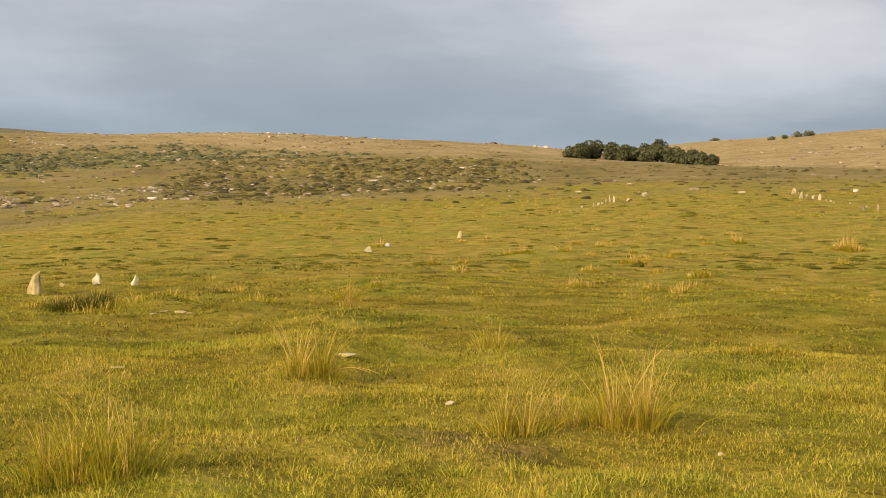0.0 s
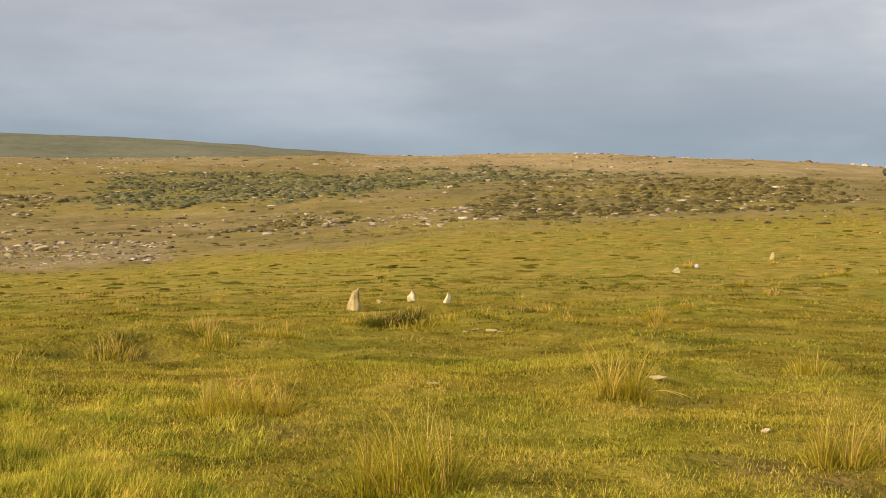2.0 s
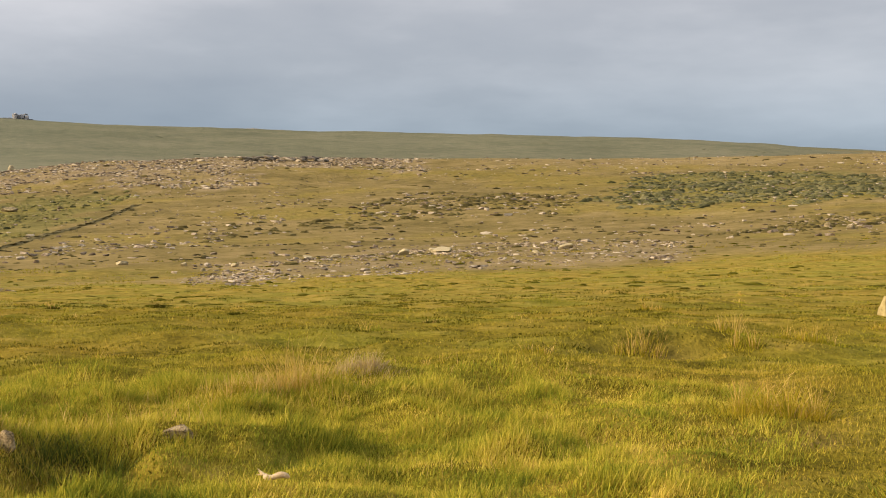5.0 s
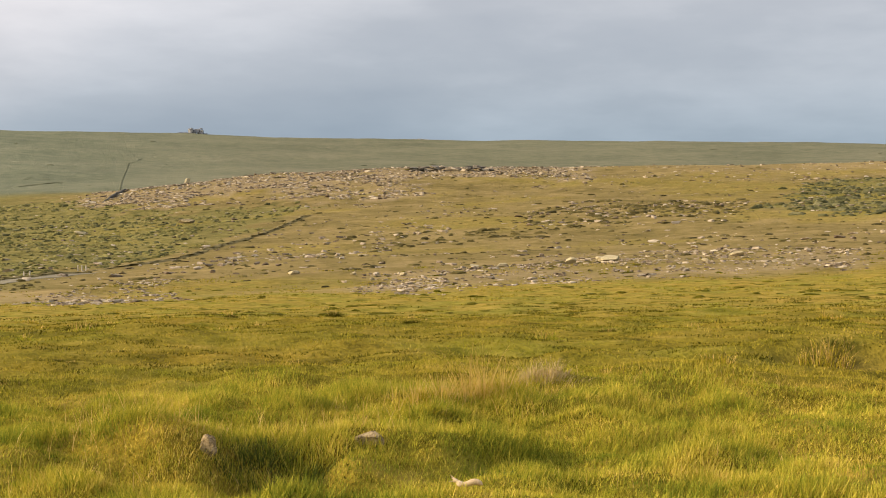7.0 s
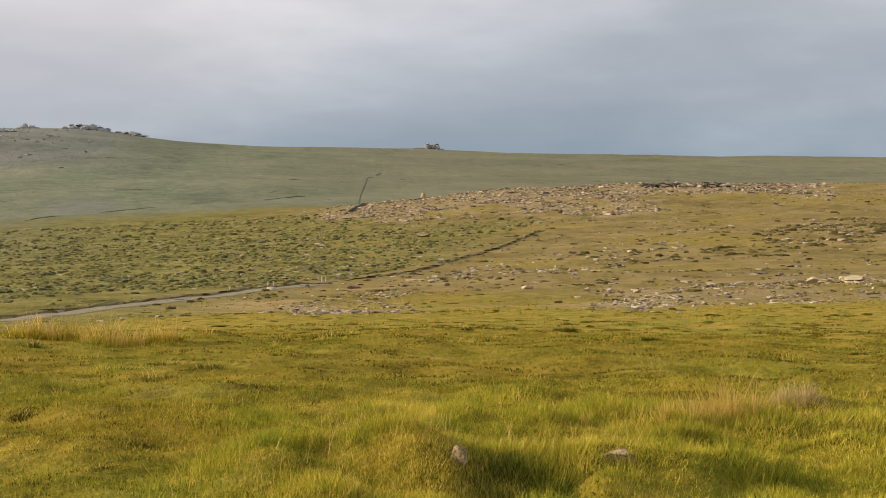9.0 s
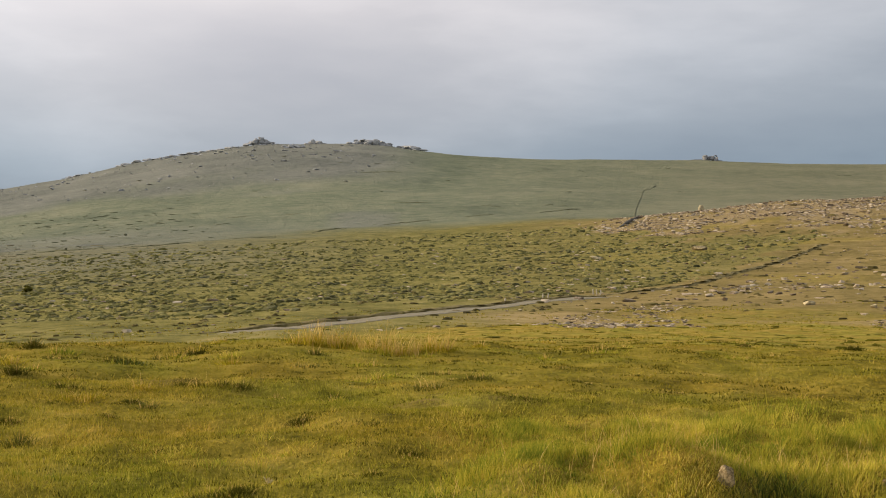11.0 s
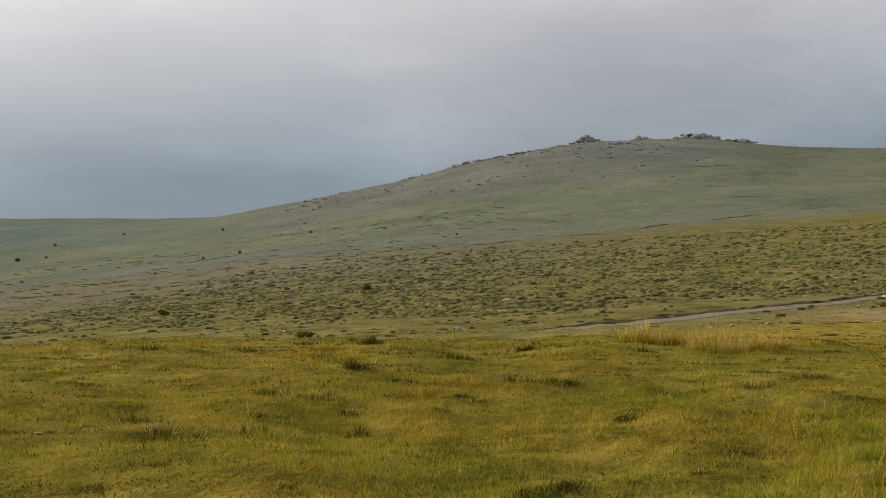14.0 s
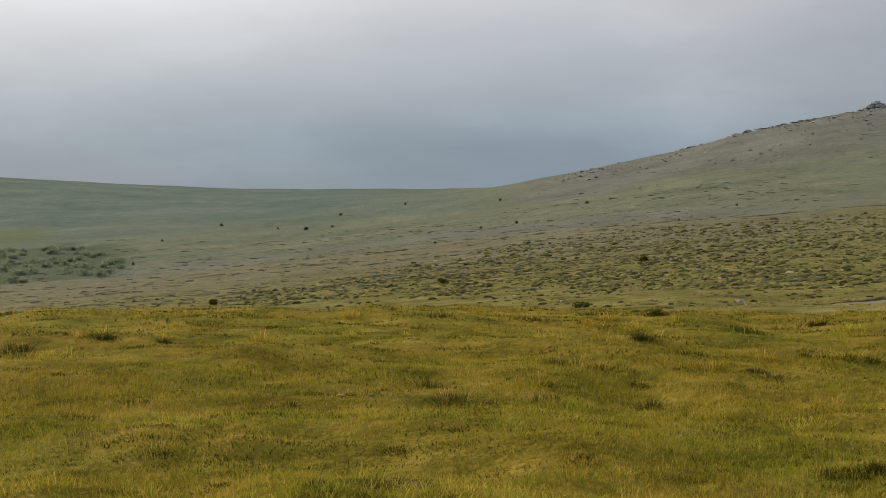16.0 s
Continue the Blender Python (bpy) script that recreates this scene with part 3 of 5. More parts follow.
    for a, d, sa, sr in BARE:
        bare = np.maximum(bare, np.exp(-(np.radians(az - a) * d / sa) ** 2 - ((r - d) / sr) ** 2) * smooth(n3 + vnoise(x, y, 0.35, 15), -0.9, 0.3))
    away = smooth(r, 60, 400)
    # cool: greener heath nearby, hazier grass colour beyond 520 m
    cool = np.where(r > 520, smooth(az, 46, 68), np.maximum(0.8 * np.maximum(inside(GORSE_BAND, az, r), inside(GREEN_HEATH, az, r)), smooth(az, 57, 64)))
    # deep: the bluest haze colour, on the farthest slopes
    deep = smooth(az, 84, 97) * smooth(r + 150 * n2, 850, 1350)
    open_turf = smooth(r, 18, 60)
    return dict(heath=heath, straw=np.clip(straw, 0, 1), far=far, grey=grey, stony=stony, peat=peat, away=away, cool=cool, deep=deep, open=open_turf, scrub=scrub, field=field, bare=bare)


def make_ground():
    az = np.concatenate([np.arange(-24, 114, 0.5), np.arange(114, 336, 3.0)])
    rr = np.concatenate([np.linspace(0.02, 4.5, 14), 1 / np.linspace(1 / 5.0, 1 / 62, 340), np.geomspace(63.5, 4800, 205)])
    a, r = np.meshgrid(az, rr)
    x, y = bearing(a, r)
    x, y = x.ravel(), y.ravel()
    n = len(az)
    verts = np.column_stack([x, y, height(x, y)])
    i, j = np.meshgrid(np.arange(len(rr) - 1), np.arange(n), indexing="ij")
    k = (j + 1) % n
    faces = np.stack([i * n + j, (i + 1) * n + j, (i + 1) * n + k, i * n + k], -1).reshape(-1, 4)[:, ::-1]
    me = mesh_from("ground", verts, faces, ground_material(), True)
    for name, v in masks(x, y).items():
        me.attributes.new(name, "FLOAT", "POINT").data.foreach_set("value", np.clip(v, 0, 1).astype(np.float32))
    return tagged(new("ground", me), "grazed olive turf rising to brown heath and far hills", "ground", kind="structure")


make_ground()

# ---- grass ----


def blades(x, y, z, h, w, lean, seed, segs=1, curl=0.4, tilt=None):
    """Tapered blades standing at (x, y, z): verts and triangles."""
    g = np.random.default_rng(seed)
    n = len(x)
    face = g.uniform(0, 2 * np.pi, n)
    tilt = g.uniform(0, 2 * np.pi, n) if tilt is None else tilt
    dx, dy = np.cos(face) * w / 2, np.sin(face) * w / 2
    lx, ly = np.cos(tilt) * lean * h, np.sin(tilt) * lean * h
    cols = []
    for s in range(segs):
        f = s / segs
        bx, by, bz = x + lx * f ** (1 + curl), y + ly * f ** (1 + curl), z + h * f * (1 - 0.12 * f * lean)
        k = 1 - 0.55 * f
        cols += [np.column_stack([bx - dx * k, by - dy * k, bz]), np.column_stack([bx + dx * k, by + dy * k, bz])]
    cols.append(np.column_stack([x + lx, y + ly, z + h * (1 - 0.25 * lean)]))
    m = len(cols)
    verts = np.stack(cols, 1).reshape(-1, 3)
    tri = []
    for s in range(segs - 1):
        tri += [(2 * s, 2 * s + 1, 2 * s + 3), (2 * s, 2 * s + 3, 2 * s + 2)]
    tri.append((m - 3, m - 2, m - 1))
    faces = (np.arange(n)[:, None, None] * m + np.array(tri)[None]).reshape(-1, 3)
    return verts, faces


def sector(n, a0, a1, r0, r1, g):
    a, r = g.uniform(a0, a1, n), np.sqrt(g.uniform(r0 * r0, r1 * r1, n))
    return (*bearing(a, r), a, r)


# greener, longer grass on the near lawn
LAWN_GRASS = tuple((a, r, 1.6, 0.6, n, 0.085) for a, r, n in ((72, 7.0, 90), (79, 6.8, 90), (86, 7.2, 90), (94, 6.9, 90), (101, 7.1, 90), (107, 7.6, 70),
                                                            (83, 9.6, 60), (97, 9.9, 60), (75, 10.4, 50)))


def make_turf():
    g = np.random.default_rng(5)
    for name, n, r0, r1, h, w, label in (("turf", 440000, 5.2, 15.0, 0.048, 0.0085, "short grazed olive-green turf"),
                                         ("turf", 270000, 15.0, 40.0, 0.038, 0.019, "short olive-yellow pasture turf")):
        x, y, a, r = sector(n, -20.5, 111.5, r0, r1, g)
        lush = 0.5 + 0.5 * vnoise(x, y, 1.6, 21) + 0.5 * vnoise(x, y, 0.45, 22)
        keep = g.uniform(0, 1, len(x)) < np.clip(0.5 + 0.5 * lush, 0.4, 1) * (1 - 0.9 * masks(x, y)["bare"])
        x, y, lush = x[keep], y[keep], lush[keep]
        hh = h * g.uniform(0.45, 1.25, len(x)) * (0.6 + 0.6 * np.clip(lush, 0, 1.3))
        v, f = blades(x, y, height(x, y) - 0.008, hh, w * g.uniform(0.6, 1.3, len(x)), g.uniform(0.1, 0.7, len(x)), 6)
        tagged(new(name, mesh_from(name, v, f, TURF if r0 < 15 else MEADOW)), label, "grass", kind="stuff")
    # dense longer grass on the hummocks round the hollow
    x, y, a, r = sector(290000, 18, 66, 5.9, 13.5, g)
    lush = vnoise(x, y, 0.42, 23) + 0.7 * vnoise(x, y, 1.0, 24) + 0.5 * vnoise(x, y, 0.18, 25)
    edge = smooth(a + 3 * vnoise(x, y, 1.5, 26), 19, 26) * (1 - smooth(a + 3 * vnoise(x, y, 1.5, 27), 60, 65)) * (1 - smooth(r + 0.8 * vnoise(x, y, 1.2, 28), 10.8, 12.8))
    keep = g.uniform(0, 1, len(x)) < edge * (0.8 + 0.2 * smooth(lush, -0.6, 0.4))
    x, y, a, r, lush = x[keep], y[keep], a[keep], r[keep], lush[keep]
    hh = (0.045 + 0.12 * smooth(lush, -0.4, 1.2)) * g.uniform(0.5, 1.25, len(x))
    comb = 1.2 * vnoise(x, y, 0.4, 29) + g.normal(0, 1.5, len(x))
    v, f = blades(x, y, height(x, y) - 0.01, hh, g.uniform(0.005, 0.010, len(x)), g.uniform(0.15, 0.8, len(x)), 8, 1, 0.6, comb)
    tagged(new("long_grass", mesh_from("long_grass", v, f, SWARD)), "lush green long grass on hummocks round a hollow", "grass", kind="stuff")
    # thin pale stems standing above it: bearing, range, half widths, stems, length
    xs, ys, hs = [], [], []
    for a0, r0, sa, sr, n, ln in ((52.5, 9.3, 0.9, 0.15, 120, 0.22), (56.5, 9.0, 0.8, 0.3, 60, 0.2), (47.8, 9.4, 0.3, 0.2, 60, 0.18), (43.0, 10.8, 0.8, 0.3, 110, 0.2),
                                  (33.0, 11.8, 2.0, 0.6, 80, 0.14), (31.0, 8.8, 1.2, 0.6, 60, 0.13), (24.0, 9.6, 1.6, 0.8, 60, 0.13), (58.5, 8.3, 0.9, 0.4, 70, 0.16)):
        x0, y0 = bearing(a0, r0)
        ux, uy = bearing(a0)
        p, q = g.normal(0, 0.6, n) * sa, g.normal(0, 0.6, n) * sr
        xs.append(x0 + ux * q - uy * p)
        ys.append(y0 + uy * q + ux * p)
        hs.append(ln * g.uniform(0.5, 1.3, n))
    x, y, hh = (np.concatenate(v) for v in (xs, ys, hs))
    v, f = blades(x, y, height(x, y) - 0.012, hh, g.uniform(0.003, 0.005, len(x)), g.uniform(0.1, 0.7, len(x)), 9, 3, 0.6)
    tagged(new("seed_stems", mesh_from("seed_stems", v, f, PALE_STRAW)), "thin pale seed stems above the long grass", "grass", kind="stuff")
    # greener grass on the near lawn, in low tufts
    xs, ys, hs, ts = [], [], [], []
    for a0, r0, sa, sr, n, ln in ((14, 7.2, 2.2, 0.8, 70, 0.085), (-6, 7.3, 2.5, 0.7, 70, 0.085)) + LAWN_GRASS:
        x0, y0 = bearing(a0, r0)
        ux, uy = bearing(a0)
        k = 42
        p, q = g.normal(0, 0.6, n) * sa, g.normal(0, 0.6, n) * sr
        size = 0.7 * ln * np.exp(g.normal(0, 0.3, n))
        du, dv = g.normal(0, 0.6, n * k), g.normal(0, 0.6, n * k)
        p, q = np.repeat(p, k) + du * np.repeat(size, k), np.repeat(q, k) + dv * np.repeat(size, k)
        xs.append(x0 + ux * q - uy * p)
        ys.append(y0 + uy * q + ux * p)
        hs.append(np.repeat(size, k) * g.uniform(0.5, 1.2, n * k))
        ts.append(np.arctan2(uy * dv + ux * du, ux * dv - uy * du) + g.normal(0, 0.5, n * k))
    x, y, hh, tt = (np.concatenate(v) for v in (xs, ys, hs, ts))
    keep = np.hypot(x, y) > 5.8
    x, y, hh, tt = x[keep], y[keep], hh[keep], tt[keep]
    v, f = blades(x, y, height(x, y) - 0.012, hh, g.uniform(0.004, 0.0065, len(x)), g.uniform(0.2, 1.1, len(x)), 8, 2, 0.6, tt)
    tagged(new("long_grass", mesh_from("long_grass", v, f, SWARD)), "low green grass tufts on the lawn", "grass", kind="stuff")
    # small tufts over the meadow
    for n, k, material, seed, label in ((5200, 15, MEADOW, 31, "low coarse tufts dotted over the turf"), (2200, 14, MEADOW, 32, "pale yellow tufts dotted over the turf"),
                                        (4200, 30, DARK_TURF, 33, "low dark drifts of coarse grass across the turf")):
        a, r = (g.uniform(-20, 111, n) if seed != 32 else 111 - 131 * g.uniform(0, 1, n) ** 0.6), np.exp(g.uniform(np.log(6.5 if seed < 33 else 8), np.log(130 if seed < 33 else 60), n))
        cx, cy = bearing(a, r)
        s = g.uniform(0.03, 0.08, n) * (0.8 + r / 28) * (1 + 0.8 * (g.uniform(0, 1, n) > 0.9))
        across = g.normal(0, 0.8, n * k) * np.repeat(s * g.uniform(1.2, 3.6, n) , k)
        back = g.normal(0, 0.6, n * k) * np.repeat(s, k)
        ux, uy = bearing(np.repeat(a, k))
        x, y = np.repeat(cx, k) + ux * back - uy * across, np.repeat(cy, k) + uy * back + ux * across
        hh = (np.repeat(s, k) * g.uniform(0.2, 0.48, n * k) + 0.018) * (1.0 if seed < 33 else 0.8)
        v, f = blades(x, y, height(x, y) - 0.01, hh, 0.005 + 0.001 * np.repeat(r, k), g.uniform(0.3, 1.0, n * k), seed)
        tagged(new("grass_tufts", mesh_from("grass_tufts", v, f, material)), label, "grass", kind="stuff")


make_turf()

# ---- helpers for things ----


def part(name, me, parent, label="", kind=""):
    ob = tagged(new(name, me), kind=kind)
    ob.parent = parent
    if label:
        ob["label"] = label
    return ob


def base(name, az, r, label, category, group="", turn=0.0, sink=0.0):
    """An empty on the ground that carries a thing's parts."""
    ob = new(name)
    x, y, z = spot(az, r)
    ob.matrix_basis = pose(x, y, z - sink, 0, 0, turn)
    return tagged(ob, label, category, group)


ICO = {}


def ico(level):
    if level not in ICO:
        bm = bmesh.new()
        bmesh.ops.create_icosphere(bm, subdivisions=level, radius=1.0)
        bm.verts.ensure_lookup_table()
        ICO[level] = (np.array([v.co[:] for v in bm.verts]), np.array([[v.index for v in f.verts] for f in bm.faces]))
        bm.free()
    return ICO[level]


def boulder_shape(seed, level=3, cuts=9, rough=0.06, block=0.72):
    """A unit boulder: a ball cut by flat joints, with a worn, uneven skin."""
    g = np.random.default_rng(seed)
    v, f = ico(level)
    v = np.sign(v) * np.abs(v) ** block          # blockier than a ball
    v = v @ np.array(Euler(g.uniform(-0.35, 0.35, 3)).to_matrix()).T
    for _ in range(cuts):
        d = g.normal(0, 1, 3)
        d /= np.linalg.norm(d)
        over = np.maximum(0, v @ d - g.uniform(0.4, 0.85))
        v -= over[:, None] * d * 0.92
    k = g.normal(0, 1, (5, 3)) * 4
    for q in k:
        v *= 1 + rough * np.sin(v @ q + g.uniform(0, 6))[:, None] * 0.5
    v += g.normal(0, rough * 0.18, v.shape)
    return v / np.abs(v).max(0), f


def rock_mesh(name, seed, w, d, h, material, level=3, cuts=9, rough=0.06, taper=0.0, lean=0.0, below=0.25, block=0.72):
    """A rock of that width, depth and height above the ground, its foot sunk."""
    v, f = boulder_shape(seed, level, cuts, rough, block)
    t = (v[:, 2] + 1) / 2
    k = 1 - taper * t
    out = np.column_stack([v[:, 0] * w / 2 * k + lean * h * t, v[:, 1] * d / 2 * k, t * h * (1 + below) - h * below])
    return mesh_from(name, out, f, material, False)


# ---- standing stones and the boulders of the stone rows ----
def stone(name, az, r, w, h, seed, label, category="stone", group="", material=None, depth=0.7, taper=0.0, lean=0.0, level=3, turn=None):
    x, y, z = spot(az, r)
    ob = new(name, rock_mesh(name, seed, w, w * depth, h, material or GRANITE, level, taper=taper, lean=lean))
    ob.matrix_basis = pose(x, y, z, 0, 0, az if turn is None else turn)
    return tagged(ob, label, category, group)


stone("standing_stone", 17.24, 29.2, 0.42, 0.53, 3, "tall tapered lichened granite standing stone leaning in turf", "standing stone",
      "stones of the near row", LICHENED, 0.7, 0.62, 0.14, 4)
stone("standing_stone", 14.74, 30.3, 0.30, 0.26, 5, "short pale granite standing stone with a sloping top", "standing stone",
      "stones of the near row", PALE_GRANITE, 0.7, 0.62, 0.10, 4, 14)
stone("standing_stone", 13.12, 30.6, 0.27, 0.29, 8, "small white pointed granite standing stone", "standing stone",
      "stones of the near row", PALE_GRANITE, 0.7, 0.72, 0.0, 4, 50)
stone("boulder", 16.05, 31.0, 0.15, 0.09, 9, "small low granite boulder sunk in turf", group="stones of the near row", material=LICHENED)
stone("boulder", 3.35, 60.5, 0.42, 0.30, 12, "rounded pale granite boulder on the turf", material=PALE_GRANITE)
stone("boulder", 2.47, 62.6, 0.24, 0.20, 13, "small dark granite boulder on the turf", material=TOR_ROCK)
stone("standing_stone", -0.62, 73.4, 0.32, 0.48, 14, "small leaning granite stone on the turf", "standing stone", material=LICHENED, taper=0.4, lean=0.2)

ROW_A = ((-4.97, 98.9, .18, .18), (-5.45, 99.5, .18, .15), (-5.73, 101.7, .2, .2), (-5.94, 103, .28, .25), (-6.17, 101.2, .18, .15),
         (-6.45, 103.2, .28, .4), (-6.65, 103.8, .27, .32), (-6.79, 105.9, .23, .23), (-6.96, 106.6, .28, .45), (-7.14, 109.2, .26, .75),
         (-7.32, 108.1, .34, .62))
ROW_B = ((-14.80, 116.4, .74, .88), (-15.10, 113.1, .56, .72), (-15.32, 111.2, .47, .5), (-15.59, 111.8, .55, .38), (-15.84, 108, .40, .82),
         (-16.08, 104.7, .16, .25), (-16.27, 102.8, .2, .2), (-16.39, 100.2, .16, .16), (-17.55, 91.2, .34, .42), (-17.69, 96.2, .2, .15),
         (-18.13, 91.2, .24, .50), (-17.03, 99.7, .22, .12))
for group, row in (("stones of the left row", ROW_A), ("stones of the right row", ROW_B)):
    for i, (a, r, w, h) in enumerate(row):
        stone("standing_stone", a, r, w * 0.85, h * 0.85, 20 + i, "upright pale granite stone in a row" if h > 0.35 else "low pale granite stone in a row",
              "standing stone", group, GRANITE, 0.75, 0.45 if h > 0.35 else 0.15)
for i, (a, r, w, h) in enumerate(((-7.94, 112.6, .6, .2), (-8.63, 120.5, .64, .46), (-8.05, 145, .95, .32), (-10.68, 129.8, 1.1, .28), (-12.7, 123.1, .8, .18))):
    stone("boulder", a, r, w, h, 40 + i, "pale granite boulder lying in the turf beside the stone row", group="boulders by the rows")

# ---- cobbles and oddments on the turf ----
stone("cobble", 0.15, 10.25, 0.075, 0.045, 51, "small pale brown cobble on the turf", group="cobbles", material=GRANITE)
stone("cobble", -10.87, 8.61, 0.035, 0.03, 52, "tiny white cobble on the turf", group="cobbles", material=GRANITE)
stone("flat_stone", 4.43, 13.28, 0.24, 0.04, 53, "flat pale slab of granite sunk in turf", material=LICHENED, depth=0.8)
for i, (a, r, w, h) in enumerate(((12.37, 19.4, .2, .06), (11.9, 19.5, .24, .05), (11.3, 19.4, .3, .07), (10.85, 19.3, .16, .05), (8.18, 20.9, .3, .05),
                                  (13.87, 12.42, .2, .03), (-6.99, 29.4, .26, .1), (43.53, 11.35, .08, .04))):
    stone("flat_stone", a, r, w * 0.75, h * 0.42, 60 + i, "flat pale stone lying in the turf", group="flat stones", material=LICHENED, depth=0.6)
for i, (a, r, w, h) in enumerate(((93.4, 11.35, .1, .04), (94.6, 11.3, .14, .04), (92.9, 11.4, .08, .03), (89.2, 11.2, .16, .05))):
    stone("flat_stone", a, r, w * 0.5, h * 0.6, 90 + i, "small pale stone at a worn edge of the turf", group="stones on the lawn", material=LICHENED, depth=0.6)
stone("boulder", 46.15, 9.05, 0.24, 0.09, 74, "low lichen-spotted granite boulder in long grass", material=SPOTTED, level=4)
stone("boulder", 52.9, 8.6, 0.12, 0.13, 76, "granite boulder in the bank of a hollow", material=SPOTTED, level=4)


def tube(path, radii, sides=8):
    """A closed tube along a path, as vertices and quads with pointed ends."""
    p = np.asarray(path, float)
    d = np.gradient(p, axis=0)
    d /= np.linalg.norm(d, axis=1)[:, None]
    a = np.cross(d, [0.0, 0.0, 1.0])
    a /= np.linalg.norm(a, axis=1)[:, None]
    b = np.cross(a, d)
    t = np.arange(sides) / sides * 2 * np.pi
    v = (p[:, None] + np.asarray(radii)[:, None, None] * (a[:, None] * np.cos(t)[None, :, None] + b[:, None] * np.sin(t)[None, :, None])).reshape(-1, 3)
    i, j = np.meshgrid(np.arange(len(p) - 1), np.arange(sides), indexing="ij")
    k = (j + 1) % sides
    return v, np.stack([i * sides + j, i * sides + k, (i + 1) * sides + k, (i + 1) * sides + j], -1).reshape(-1, 4)


def driftwood(az, r):
    ob = base("dead_branch", az, r, "short bleached broken branch lying on the grass", "branch", turn=az - 20)
    ob.location.z += 0.135
    t = np.linspace(-1, 1, 14)
    v, f = tube(np.column_stack([0.075 * t, 0.012 * np.sin(2 * t), 0.012 * np.sin(3 * t) - 0.008 * t]), 0.017 * np.sqrt(np.clip(1.02 - t ** 8, 0.003, 1)) * (1 + 0.12 * np.sin(5 * t)))
    part("wood", mesh_from("wood", v, f, DEADWOOD, True), ob)
    for dy, dz in ((0.0, 0.035), (0.02, 0.012), (-0.02, 0.0)):
        q = np.linspace(0, 1, 6)
        v, f = tube(np.column_stack([-0.068 - 0.045 * q, dy * q - 0.011, 0.008 + dz * q]), 0.009 * (1.02 - q))
        part("splinter", mesh_from("splinter", v, f, DEADWOOD, True), ob)


driftwood(42.2, 7.75)


def fungus(az, r):
    ob = base("pale_weed", az, r, "small pale withered weed head on the turf", "plant")
    g = np.random.default_rng(83)
    n = 26
    v, f = blades(g.normal(0, 0.016, n), g.normal(0, 0.016, n), g.uniform(0, 0.05, n), g.uniform(0.02, 0.05, n), np.full(n, 0.014), g.uniform(0.3, 1, n), 84, 2)
    part("flower_head", mesh_from("flower_head", v, f, PAPERY), ob)
    v, f = blades(np.zeros(3), np.zeros(3), np.zeros(3) - 0.01, np.full(3, 0.07), np.full(3, 0.008), np.full(3, 0.2), 85, 2)
    part("stem", mesh_from("stem", v, f, RUSH), ob)


fungus(71.6, 9.3)

# ---- rush clumps and coarse tussocks ----
CLUMPS = {
    # look: stems of straw, green blades, height scale
    "straw": (0.42, "tall clump of dry straw-coloured rushes in turf", "rush", STRAW),
    "mixed": (0.22, "clump of green rushes with yellow tips in turf", "rush", STRAW),
    "pale": (0.7, "bleached clump of purple moor grass in turf", "moor grass", PALE_STRAW),
    "dark": (0.06, "withered dark brown-green rush bank in turf", "rush", STRAW),
    "wet": (0.05, "dark wet tuft of long grass in a hollow", "tussock", SWARD),
    "grey": (0.7, "flattened clump of grey dead moor grass", "moor grass", GREY_GRASS),
    "tuft": (0.05, "low dark tussock of coarse turf grass", "tussock", STRAW),
    "green": (0.08, "dark green tuft of coarse grass in turf", "tussock", STRAW),
}


